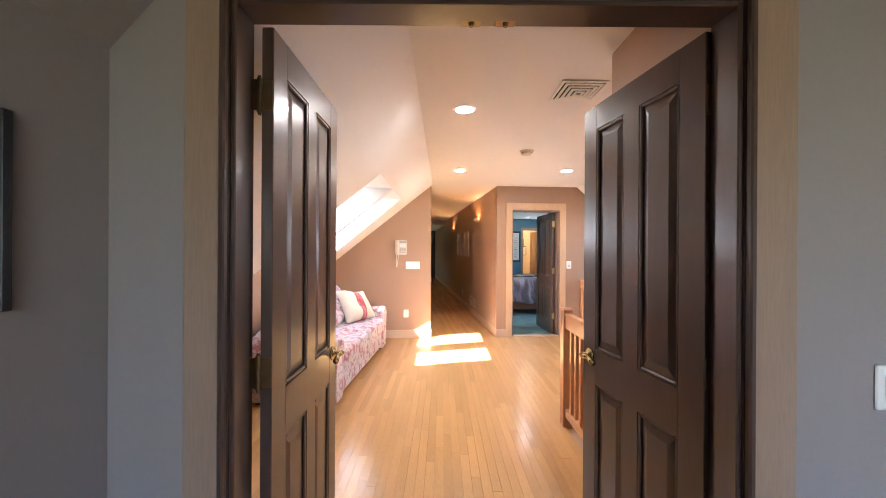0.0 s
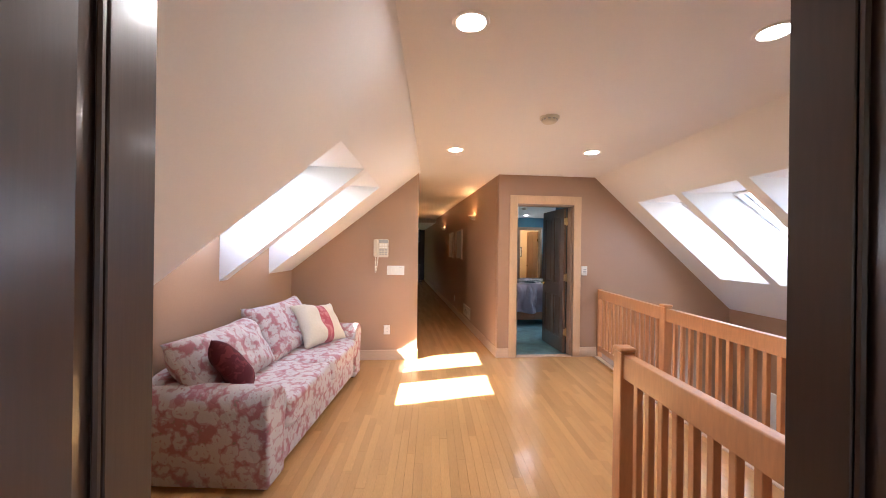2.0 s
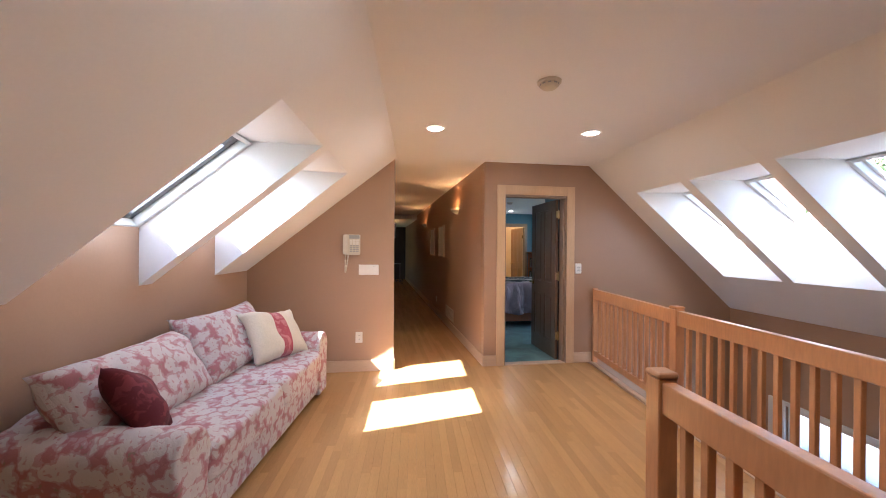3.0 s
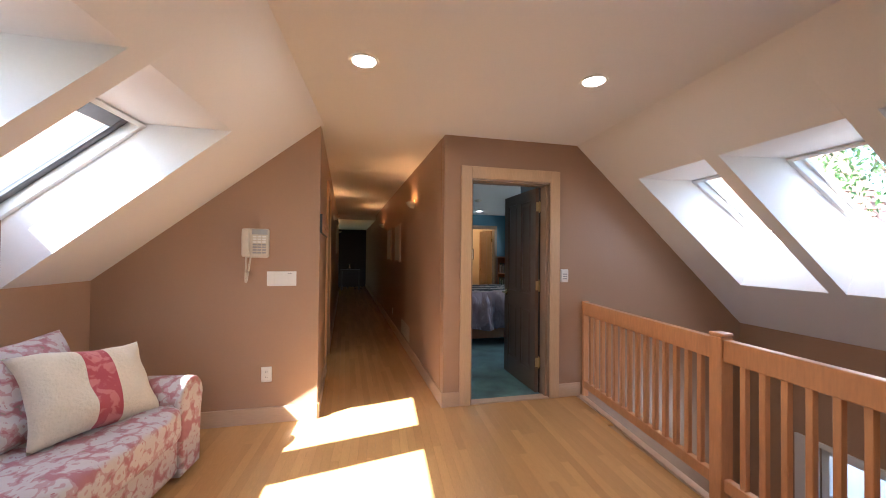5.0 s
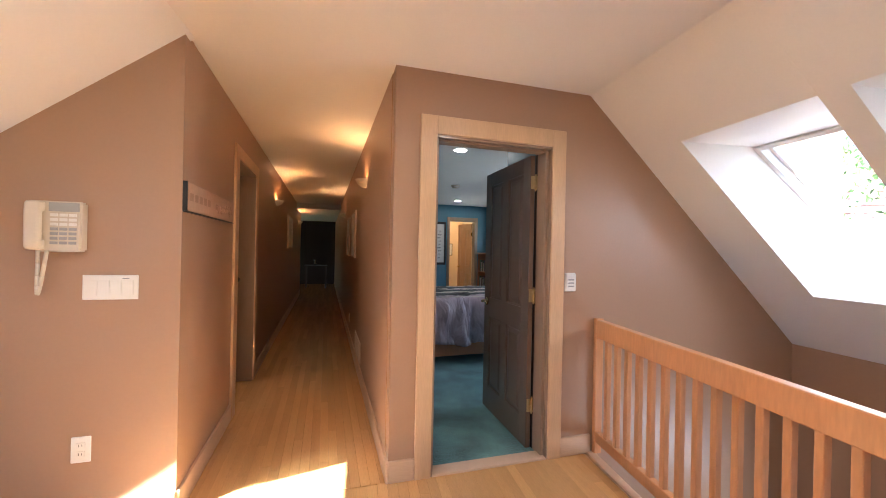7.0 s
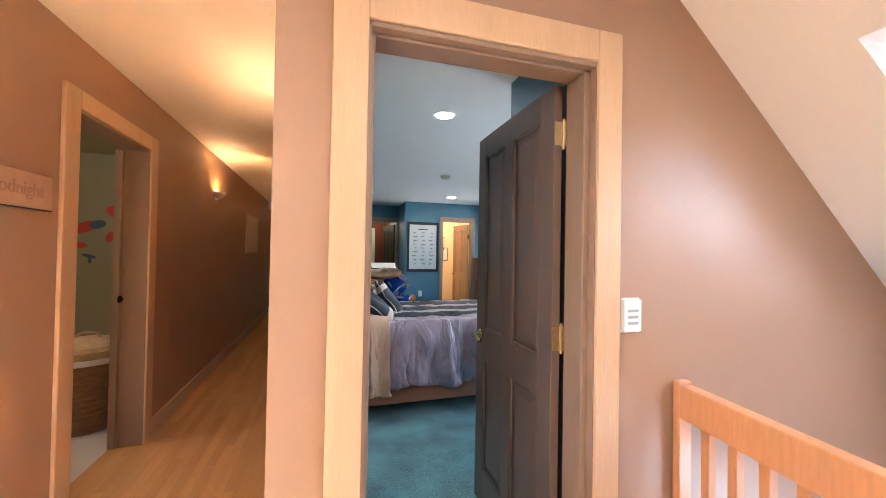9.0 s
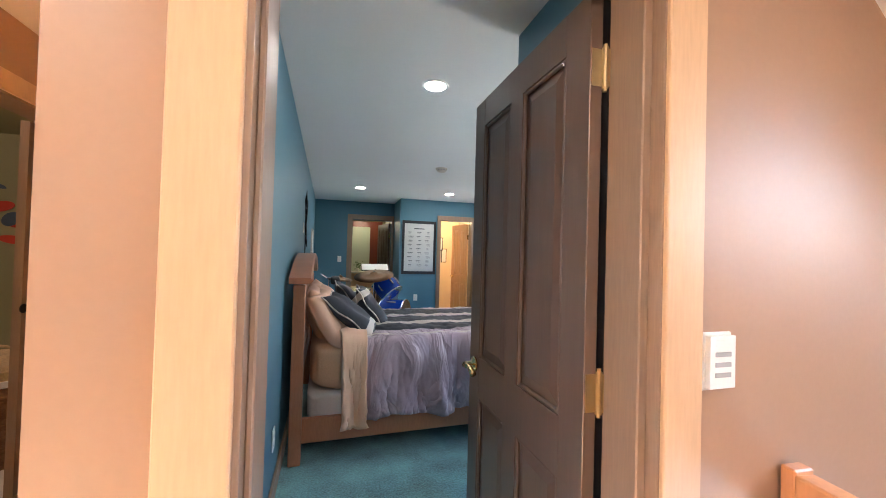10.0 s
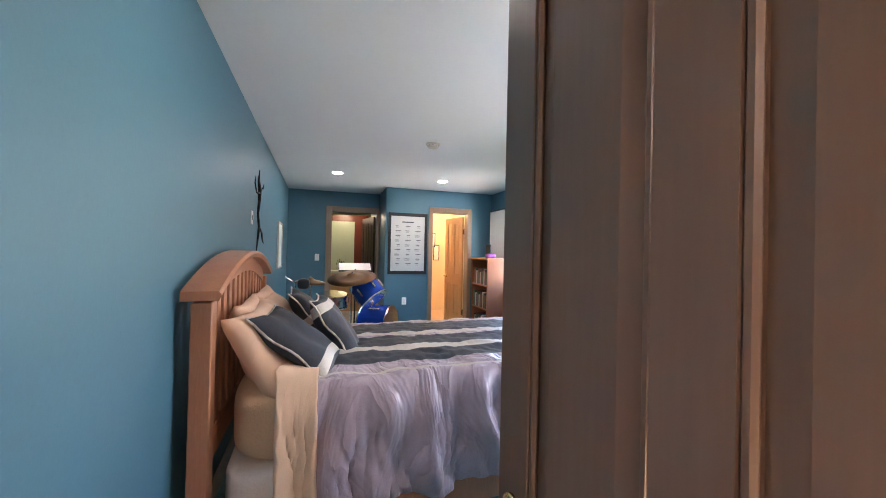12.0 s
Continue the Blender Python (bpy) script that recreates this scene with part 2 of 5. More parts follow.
for y0, y1 in ((-4.85, E3[0]), (E3[1], E2[0]), (E2[1], E1[0]), (E1[1], 0.33)):
    prism(bm, east_full, y0, y1)
for y0, y1 in (E1, E2, E3):
    prism(bm, east_top, y0, y1)
    prism(bm, east_low, y0, y1)
solid("ceiling_slope_east", bm, WHITE, "white sloped ceiling with three deep skylight wells", "ceiling", "structure", HALL)
solid("wall_west", boxes((-1.72, -1.576, -6.6, 0.2, -0.1, 1.546)), TAN, "low tan knee wall under the sloped ceiling", "wall", "structure", HALL)
solid("wall_east", boxes((4.40, 4.55, -6.6, -1.9, -2.8, 1.30), (4.40, 4.55, -0.43, 0.5, -2.8, 1.30), (4.40, 4.55, -1.9, -0.43, -0.33, 1.30), (4.40, 4.55, -1.9, -0.43, -2.8, -0.80)), TAN, "tan stairwell wall with a low window", "wall", "structure", HALL)
bm = boxes((-1.72, -0.395, -4.878, -4.758, -0.1, 2.9), (0.993, 4.5, -4.878, -4.758, -2.8, 2.9), (-0.395, 0.993, -4.878, -4.758, 2.09, 2.9))
bm.faces.ensure_lookup_table()
for f in bm.faces:
    if f.calc_center_median().y < -4.87:
        f.material_index = 1
solid("wall_south", bm, [TAN, GREY], "wall with the double door, tan to the hall and grey behind", "wall", "structure", HALL)
solid("wall_stair", boxes((1.062, 1.20, -4.848, -3.935, -2.8, CEIL)), TAN, "short tan wall beside the double door", "wall", "structure", HALL)
solid("floor_lower", boxes((0.9, 4.5, -6.6, 0.5, -2.8, -2.7)), SUBFLOOR, "lower floor at the foot of the stairwell", "floor", "structure", HALL)
solid("wall_stairwell", boxes((2.24, 2.345, -2.8, 0.2, -2.7, -0.32), (0.9, 1.19, -4.85, -2.9, -2.7, -0.32), (1.19, 2.33, -2.86, -2.75, -2.7, -0.32)), TAN, "tan wall of the stairwell below the floor", "wall", "structure", HALL)

# --- the first room ---
solid("first_room_floor", boxes((-1.5, 3.2, -9.2, -4.86, -0.2, -0.004)), SUBFLOOR, "brown wooden floor of the first room", "floor", "structure", HALL)
solid("first_room_wall", boxes((-0.84, -0.70, -9.2, -4.88, 0, 2.9), (2.6, 2.75, -9.2, -4.88, 0, 2.9)), GREY, "plain grey side walls of the first room", "wall", "structure", HALL)
# unseen wall; its opening is made up to let daylight in
solid("first_room_back_wall", boxes((-0.8, 0.2, -9.2, -9.05, 0, 2.9), (2.0, 2.75, -9.2, -9.05, 0, 2.9), (0.2, 2.0, -9.2, -9.05, 0, 0.85), (0.2, 2.0, -9.2, -9.05, 2.15, 2.9)), GREY, "unseen grey back wall with an opening added for daylight", "wall", "structure", HALL)
bm = bmesh.new()
box(bm, -0.4, 2.75, -9.2, -4.88, 2.44, 2.6)
prism(bm, [(-0.70, 1.93), (-0.24, 2.44), (-0.24, 2.6), (-0.70, 2.6)], -9.0, -4.882)
solid("first_room_ceiling", bm, GREY, "grey painted ceiling of the first room", "ceiling", "structure", HALL)

# --- the corridor ---
K = 0.028


def skewed(items, x0, y0, k):
    """Boxes whose x runs askew with y."""
    bm = boxes(*items)
    for v in bm.verts:
        v.co.x -= k * (v.co.y - y0)
    return bm


solid("corridor_floor", skewed([(1.0, 2.72, 7.38, 19.6, -0.3, -0.016)], 0, 7.4, 0.031), SUBFLOOR, "maple strip floor of the corridor", "floor", "structure")
solid("corridor_ceiling", skewed([(1.4, 2.72, 7.4592, 14.9, CEIL, CEIL + 0.2), (-0.9, 2.72, 14.9, 19.7, 2.30, 2.5)], 0, 7.4, 0.031), WHITE, "white corridor ceiling lit by wall sconces", "ceiling", "structure")
bm = skewed([(1.46, 1.6, 7.52, 8.57, -0.1, 2.6), (1.46, 1.6, 9.37, 16.6, -0.1, 2.6), (1.46, 1.6, 8.57, 9.37, 2.07, 2.6)], 1.6, 7.4, K)
solid("corridor_wall_west", bm, TAN, "tan corridor wall with a bathroom doorway", "wall", "structure")
solid("corridor_wall_east", skewed([(2.66, 2.72, 7.52, 19.6, -0.1, 2.6)], 2.66, 7.4, 0.031), TAN, "long tan corridor wall", "wall", "structure")
solid("bedroom_wall_west", skewed([(2.72, 2.785, 7.52, 15.0, -0.1, 2.6)], 2.66, 7.4, 0.031), BLUE, "long blue bedroom wall behind the bed", "wall", "structure")
solid("corridor_end_wall", boxes((-0.4, 3.0, 19.5, 19.65, 0, 2.5), (-0.4, -0.25, 16.4, 19.6, 0, 2.5), (-0.4, 1.3, 16.45, 16.6, 0, 2.5)), DARKBROWN, "corridor end in near-black brown that holds its gloom", "wall", "structure")

# --- the side room off the corridor ---
solid("side_room_floor", boxes((-1.2, 1.56, 7.53, 11.4, -0.2, -0.006)), TILE, "pale tiled floor of the side room", "floor", "structure")
solid("side_room_wall", boxes((-1.3, -1.15, 7.5, 11.5, 0, 2.5), (-1.15, 1.45, 11.3, 11.45, 0, 2.5), (-1.15, 1.44, 7.525, 7.62, 0, 2.42)), GREEN, "sage green wall of the side room", "wall", "structure")
solid("side_room_ceiling", boxes((-1.3, 1.45, 7.5, 11.45, 2.42, 2.6)), GREEN, "sage green ceiling of the side room", "ceiling", "structure")

# --- the bedroom ---
solid("bedroom_floor", skewed([(2.725, 6.4, 7.47, 14.7, -0.2, 0.0)], 0, 7.4, 0.031), CARPET, "teal cut-pile carpet with worn lighter tracks", "carpet", "structure")
solid("bedroom_ceiling", skewed([(2.725, 6.5, 7.523, 14.72, CEIL, CEIL + 0.2)], 0, 7.4, 0.031), BEDCEIL, "smooth white bedroom ceiling", "ceiling", "structure")
solid("bedroom_wall_south", boxes((3.715, 3.85, 7.523, 7.528, 0, CEIL), (3.85, 4.05, 7.523, 8.37, 0, CEIL), (4.05, 6.2, 8.25, 8.37, 0, CEIL)), BLUE, "blue wall behind the open bedroom door", "wall", "structure")
solid("bedroom_wall_east", boxes((6.05, 6.2, 8.3, 8.5, 0, CEIL), (6.05, 6.2, 9.5, 12.15, 0, CEIL), (6.05, 6.2, 13.25, 13.75, 0, CEIL), (6.05, 6.2, 8.5, 9.5, 0, 0.75), (6.05, 6.2, 8.5, 9.5, 1.85, CEIL), (6.05, 6.2, 12.15, 13.25, 0, 0.85), (6.05, 6.2, 12.15, 13.25, 2.05, CEIL)), BLUE, "blue wall with two windows", "wall", "structure")
solid("bedroom_wall_north", boxes((4.15, 4.94, 13.72, 13.86, 0, CEIL), (5.60, 6.2, 13.72, 13.86, 0, CEIL), (4.94, 5.60, 13.72, 13.86, 2.05, CEIL), (4.15, 4.27, 13.86, 14.56, 0, CEIL)), BLUE, "blue wall with a poster and a lit doorway", "wall", "structure")
solid("bedroom_wall_recess", boxes((2.53, 3.30, 14.56, 14.70, 0, CEIL), (4.10, 4.27, 14.56, 14.70, 0, CEIL), (3.30, 4.10, 14.56, 14.70, 2.06, CEIL)), BLUE, "blue wall of a recess with a doorway", "wall", "structure")
solid("bath_shell", boxes((2.5, 2.62, 14.7, 18.0, 0, 2.5), (4.6, 4.72, 15.6, 18.0, 0, 2.5), (2.5, 4.7, 17.9, 18.0, 0, 2.5), (2.5, 4.7, 14.7, 18.0, 2.43, 2.5), (4.10, 4.22, 14.7, 15.62, 0, 2.5), (4.2, 4.72, 15.6, 15.72, 0, 2.5)), GREEN, "pale green room behind the far doorway", "wall", "structure")
solid("bath_floor", boxes((2.5, 4.7, 14.56, 18.0, -0.2, -0.004)), TILE, "pale floor behind the far doorway", "floor", "structure")
solid("dressing_shell", boxes((4.75, 4.87, 13.86, 16.2, 0, 2.5), (6.1, 6.22, 13.86, 16.2, 0, 2.5), (4.75, 6.2, 16.1, 16.22, 0, 2.5), (4.75, 6.2, 13.86, 16.2, 2.43, 2.5)), CREAM, "cream yellow room behind the lit doorway", "wall", "structure")
solid("dressing_floor", boxes((4.28, 6.2, 13.72, 16.2, -0.2, -0.004)), MAPLE_FLAT, "pale wooden floor behind the lit doorway", "floor", "structure")


# --- more materials: cloth ---
def blotched(name, ground, flowers, scale=9.0, rough=0.9, bump=0.25, sheen=0.2):
    """Printed cloth: a ground colour with rounded blossoms in several colours."""
    m = bpy.data.materials.new(name)
    m.use_nodes = True
    nt = m.node_tree
    n, ln = nt.nodes, nt.links
    b = n["Principled BSDF"]
    tc = n.new("ShaderNodeTexCoord")
    last = None
    weave = n.new("ShaderNodeTexNoise")
    weave.inputs["Scale"].default_value = 220
    ln.new(tc.outputs["Object"], weave.inputs["Vector"])
    for i, (colour, at_scale, cut) in enumerate(flowers):
        mp = n.new("ShaderNodeMapping")
        mp.inputs["Location"].default_value = (i * 3.7, i * 1.9, i * 5.3)
        ln.new(tc.outputs["Object"], mp.inputs[0])
        tex = n.new("ShaderNodeTexNoise")
        tex.inputs["Scale"].default_value = scale * at_scale
        tex.inputs["Detail"].default_value = 2.5
        tex.inputs["Distortion"].default_value = 0.5
        ln.new(mp.outputs[0], tex.inputs["Vector"])
        mr = n.new("ShaderNodeMapRange")
        mr.inputs[1].default_value, mr.inputs[2].default_value = cut - 0.02, cut + 0.05
        ln.new(tex.outputs[0], mr.inputs[0])
        mix = n.new("ShaderNodeMixRGB")
        ln.new(mr.outputs[0], mix.inputs[0])
        if last is None:
            mix.inputs[1].default_value = (*ground, 1)
        else:
            ln.new(last, mix.inputs[1])
        mix.inputs[2].default_value = (*colour, 1)
        last = mix.outputs[0]
    ln.new(last, b.inputs["Base Color"])
    b.inputs["Roughness"].default_value = rough
    b.inputs["Sheen Weight"].default_value = sheen
    bp = n.new("ShaderNodeBump")
    bp.inputs["Strength"].default_value = bump
    bp.inputs["Distance"].default_value = 0.004
    ln.new(weave.outputs[0], bp.inputs["Height"])
    ln.new(bp.outputs[0], b.inputs["Normal"])
    return m


def blossoms(name, ground, leaf, petal, heart, size):
    """Printed cloth: overlapping pale blossoms with darker hearts and rims on a rose ground."""
    m = bpy.data.materials.new(name)
    m.use_nodes = True
    n, ln = m.node_tree.nodes, m.node_tree.links
    b = n["Principled BSDF"]
    tc, warp, sub, scl, add = (n.new("ShaderNode" + k) for k in ("TexCoord", "TexNoise", "VectorMath", "VectorMath", "VectorMath"))
    warp.inputs["Scale"].default_value, warp.inputs["Detail"].default_value = 22.0, 2.0
    sub.operation, scl.operation, add.operation = "SUBTRACT", "SCALE", "ADD"
    sub.inputs[1].default_value = (0.5, 0.5, 0.5)
    scl.inputs["Scale"].default_value = 0.075
    ln.new(tc.outputs["Object"], warp.inputs["Vector"])
    ln.new(warp.outputs["Color"], sub.inputs[0])
    ln.new(sub.outputs[0], scl.inputs[0])
    ln.new(scl.outputs[0], add.inputs[0])
    ln.new(tc.outputs["Object"], add.inputs[1])
    last = None
    for colour, scale, lo, hi in ((leaf, size * 1.5, 0.26, 0.22), (heart, size, 0.72, 0.66), (petal, size, 0.57, 0.53), (ground, size * 2.1, 0.14, 0.10), (heart, size, 0.18, 0.12)):
        v = n.new("ShaderNodeTexVoronoi")
        v.inputs["Scale"].default_value = scale
        ln.new(add.outputs[0], v.inputs["Vector"])
        mr = n.new("ShaderNodeMapRange")
        mr.inputs[1].default_value, mr.inputs[2].default_value = lo, hi
        ln.new(v.outputs["Distance"], mr.inputs[0])
        mix = n.new("ShaderNodeMixRGB")
        ln.new(mr.outputs[0], mix.inputs[0])
        if last is None:
            mix.inputs[1].default_value = (*ground, 1)
        else:
            ln.new(last, mix.inputs[1])
        mix.inputs[2].default_value = (*colour, 1)
        last = mix.outputs[0]
    ln.new(last, b.inputs["Base Color"])
    b.inputs["Roughness"].default_value = 0.9
    b.inputs["Sheen Weight"].default_value = 0.2
    weave, bp = n.new("ShaderNodeTexNoise"), n.new("ShaderNodeBump")
    weave.inputs["Scale"].default_value = 180
    ln.new(tc.outputs["Object"], weave.inputs["Vector"])
    bp.inputs["Strength"].default_value, bp.inputs["Distance"].default_value = 0.3, 0.004
    ln.new(weave.outputs[0], bp.inputs["Height"])
    ln.new(bp.outputs[0], b.inputs["Normal"])
    return m


FLORAL = blossoms("rose_floral_sofa_cloth", (0.40, 0.16, 0.165), (0.30, 0.20, 0.16), (0.56, 0.49, 0.46), (0.47, 0.29, 0.28), 16.0)
ROSE = blotched("rose_damask_band", (0.42, 0.07, 0.08), [((0.55, 0.18, 0.17), 2.0, 0.52)], 9.0)
MAROON = blotched("dark_maroon_cushion_cloth", (0.10, 0.008, 0.014), [((0.17, 0.024, 0.03), 2.0, 0.53)], 9.0, sheen=0.0)
OATMEAL = shade("oatmeal_cushion_cloth", (0.72, 0.62, 0.46), 0.9, vary=0.06, scale=8, fine=70, bump=0.6, sheen=0.3)
SATIN = shade("grey_mauve_satin", (0.40, 0.31, 0.36), 0.33, vary=0.10, scale=4, fine=160, bump=0.06)
NAVY = shade("slate_navy_cloth", (0.026, 0.030, 0.042), 0.6, vary=0.25, scale=10, fine=120, bump=0.12)
STRIPE = shade("silver_cream_stripe", (0.58, 0.52, 0.46), 0.5, vary=0.06, scale=6, fine=140, bump=0.2)
SHEET = shade("beige_bed_sheet", (0.74, 0.48, 0.32), 0.85, vary=0.06, scale=6, fine=220, bump=0.08, sheen=0.15)
KHAKI = shade("khaki_mattress_cover", (0.72, 0.48, 0.30), 0.9, vary=0.06, scale=6, fine=90, bump=0.2)
TICKING = shade("off_white_box_spring", (0.76, 0.72, 0.68), 0.9, vary=0.05, scale=6, fine=90, bump=0.2)


def wrinkled(m, depth, scale, stretch):
    """Adds creases of cloth to a material's relief."""
    n, ln = m.node_tree.nodes, m.node_tree.links
    tc, mp, tex, ramp, bp = (n.new("ShaderNode" + k) for k in ("TexCoord", "Mapping", "TexNoise", "Math", "Bump"))
    mp.inputs["Scale"].default_value = stretch
    mp.inputs["Rotation"].default_value = (0.0, 0.35, 0.0)
    tex.inputs["Scale"].default_value, tex.inputs["Detail"].default_value, tex.inputs["Distortion"].default_value = scale, 3.0, 1.2
    ln.new(tc.outputs["Object"], mp.inputs[0])
    ln.new(mp.outputs[0], tex.inputs["Vector"])
    ramp.operation = "PINGPONG"
    ramp.inputs[1].default_value = 0.12
    ln.new(tex.outputs[0], ramp.inputs[0])
    bp.inputs["Distance"].default_value, bp.inputs["Strength"].default_value = depth, 0.7
    ln.new(ramp.outputs[0], bp.inputs["Height"])
    b = n["Principled BSDF"]
    if b.inputs["Normal"].links:
        ln.new(b.inputs["Normal"].links[0].from_socket, bp.inputs["Normal"])
    ln.new(bp.outputs[0], b.inputs["Normal"])


wrinkled(SATIN, 0.10, 2.4, (2.0, 1.0, 0.8))
wrinkled(SHEET, 0.022, 2.6, (1.0, 1.0, 1.0))
wrinkled(NAVY, 0.02, 2.6, (1.0, 1.0, 1.0))
wrinkled(FLORAL, 0.035, 3.0, (1.0, 1.0, 1.0))
BEDWOOD = shade("red_brown_bed_wood", (0.43, 0.175, 0.085), 0.38, vary=0.14, scale=2.5, fine=24, bump=0.03, stretch=(6, 6, 0.8), coat=0.2)
WICKER = shade("brown_wicker", (0.24, 0.13, 0.06), 0.7, vary=0.35, scale=14, fine=70, bump=0.6, stretch=(1, 1, 2.5))
WICKERTOP = shade("straw_wicker_lid", (0.50, 0.36, 0.18), 0.7, vary=0.3, scale=14, fine=70, bump=0.6)
BLUEDRUM = shade("glossy_blue_drum_shell", (0.006, 0.045, 0.36), 0.12, vary=0.08, scale=5, bump=0, coat=0.6)
DRUMHEAD = shade("white_drum_skin", (0.74, 0.72, 0.68), 0.5, vary=0.04)
BRONZE = shade("bronze_cymbal", (0.17, 0.105, 0.06), 0.5, 1.0, vary=0.12, scale=8, bump=0.02)
OLDWHITE = shade("aged_cream_plastic", (0.62, 0.55, 0.44), 0.45, vary=0.04, bump=0)
PAPER = shade("white_paper", (0.78, 0.77, 0.73), 0.7, vary=0.03)
INK = shade("dark_print", (0.05, 0.05, 0.055), 0.7, vary=0.05)
SIGNWOOD = shade("pale_tan_sign_board", (0.52, 0.34, 0.23), 0.6, vary=0.08, scale=5)
CANVAS = shade("pale_mat_board", (0.60, 0.50, 0.42), 0.7, vary=0.05)
IRON = shade("black_wrought_iron", (0.012, 0.012, 0.012), 0.5, 0.6, vary=0.2)
SASHWOOD = shade("warm_honey_inner_door", (0.62, 0.37, 0.18), 0.35, vary=0.12, scale=2.5, fine=24, bump=0.03, stretch=(7, 7, 0.6), coat=0.2)
REDTRIM = shade("red_mahogany_trim", (0.16, 0.035, 0.018), 0.35, vary=0.12, stretch=(7, 7, 0.6))
FROGRED, FROGBLUE = shade("red_wall_decal", (0.45, 0.04, 0.02), 0.6), shade("slate_wall_decal", (0.05, 0.08, 0.12), 0.6)
SHINGLE = shade("weathered_cedar_shingle", (0.34, 0.20, 0.15), 0.85, vary=0.2, scale=4, fine=30, bump=0.3, random=0.15, island=True)
LEAF = shade("green_leaves", (0.06, 0.12, 0.03), 0.6, vary=0.3, random=0.4, island=True)
BARK = shade("brown_bark", (0.12, 0.08, 0.05), 0.9, vary=0.2, bump=0.5)
GROUND = shade("dry_grass_ground", (0.16, 0.17, 0.07), 0.95, vary=0.25, scale=0.5)
PALEROOF = shade("pale_gravel_roof", (0.66, 0.64, 0.60), 0.9, vary=0.08, scale=3)
SIDING = shade("pale_house_siding", (0.60, 0.57, 0.52), 0.8, vary=0.05)


# --- shaped meshes ---
def soft_box(bm, x0, x1, y0, y1, z0, z1, p=6.0, n=8, ripple=0.0, seed=0.0):
    """A box with rounded edges and crowned faces."""
    c, h = Vector(((x0 + x1) / 2, (y0 + y1) / 2, (z0 + z1) / 2)), Vector(((x1 - x0) / 2, (y1 - y0) / 2, (z1 - z0) / 2))
    grid = {}

    def vert(i, j, k):
        if (i, j, k) not in grid:
            q = Vector((2 * i / n - 1, 2 * j / n - 1, 2 * k / n - 1))
            s = (abs(q.x) ** p + abs(q.y) ** p + abs(q.z) ** p) ** (-1 / p)
            w = c + Vector((q.x * s * h.x, q.y * s * h.y, q.z * s * h.z))
            if ripple:
                w += ripple * noise.noise_vector(w * 5 + Vector((seed, 0, 0)))
            grid[i, j, k] = bm.verts.new(w)
        return grid[i, j, k]

    for a in range(n):
        for b in range(n):
            for e in (0, n):
                bm.faces.new([vert(*q) for q in ((e, a, b), (e, a + 1, b), (e, a + 1, b + 1), (e, a, b + 1))])
                bm.faces.new([vert(*q) for q in ((a, e, b), (a + 1, e, b), (a + 1, e, b + 1), (a, e, b + 1))])
                bm.faces.new([vert(*q) for q in ((a, b, e), (a + 1, b, e), (a + 1, b + 1, e), (a, b + 1, e))])


def pillow(bm, w, h, t, n=14, seed=0.0, bands=(), ripple=0.012, full=0.42, pinch=0.07):
    """A stuffed cushion lying in x and y; bands: (from, to, material index) across x."""
    top, low = {}, {}
    for i in range(n + 1):
        for j in range(n + 1):
            u, v = 2 * i / n - 1, 2 * j / n - 1
            x, y = w / 2 * u * (1 - pinch * (1 - v * v)), h / 2 * v * (1 - pinch * (1 - u * u))
            z = t / 2 * max(0.0, (1 - u ** 4) * (1 - v ** 4)) ** full
            d = ripple * noise.noise(Vector((x * 7 + seed, y * 7, seed)))
            top[i, j] = bm.verts.new((x, y, z + d))
            low[i, j] = top[i, j] if i in (0, n) or j in (0, n) else bm.verts.new((x, y, -z + d))
    for i in range(n):
        mid = (i + 0.5) / n
        mi = next((k for a, b, k in bands if a <= mid < b), 0)
        for j in range(n):
            for g, flip in ((top, False), (low, True)):
                q = [g[i, j], g[i + 1, j], g[i + 1, j + 1], g[i, j + 1]]
                if len(set(q)) == 4:
                    f = bm.faces.new(q[::-1] if flip else q)
                    f.material_index = mi


def flat_text(words, size, material, parent, m, name="lettering"):
    cu = bpy.data.curves.new(name, "FONT")
    cu.body, cu.size, cu.extrude = words, size, 0.001
    cu.align_x = "CENTER"
    tmp = bpy.data.objects.new(name, cu)
    scene.collection.objects.link(tmp)
    me = bpy.data.meshes.new_from_object(tmp)
    bpy.data.objects.remove(tmp)
    me.materials.append(material)
    ob = new(name, me)
    ob.parent = parent
    ob.matrix_basis = m
    return ob


# --- doors ---
def lever(parent, y, z, side, material, thick=0.0):
    """A lever handle with its rose on one face of a leaf; side: -1 or 1 along x."""
    bm = bmesh.new()
    x = thick if side > 0 else -0.036
    lathe(bm, [(0.031, 0), (0.031, 0.006), (0.022, 0.012), (0.012, 0.016), (0.012, 0.045)], 18, Matrix.Translation((x, y, z)) @ pose(0, 0, 0, 0, 90 * side, 0))
    rose = part("door_handle", bm, material, parent, "lever handle on a round rose", smooth=True)
    bm = bmesh.new()
    for a, b, r, r2 in (((0, 0), (0, 0.004), 0.013, 0.012), ((0, 0), (-0.055, 0.006), 0.012, 0.010), ((-0.055, 0.006), (-0.10, -0.010), 0.010, 0.013)):
        rod(bm, (x + side * 0.045, y + a[0], z + a[1]), (x + side * 0.045, y + b[0] + 0.001, z + b[1]), r, 10, r2)
    part("lever", bm, material, rose, smooth=True)


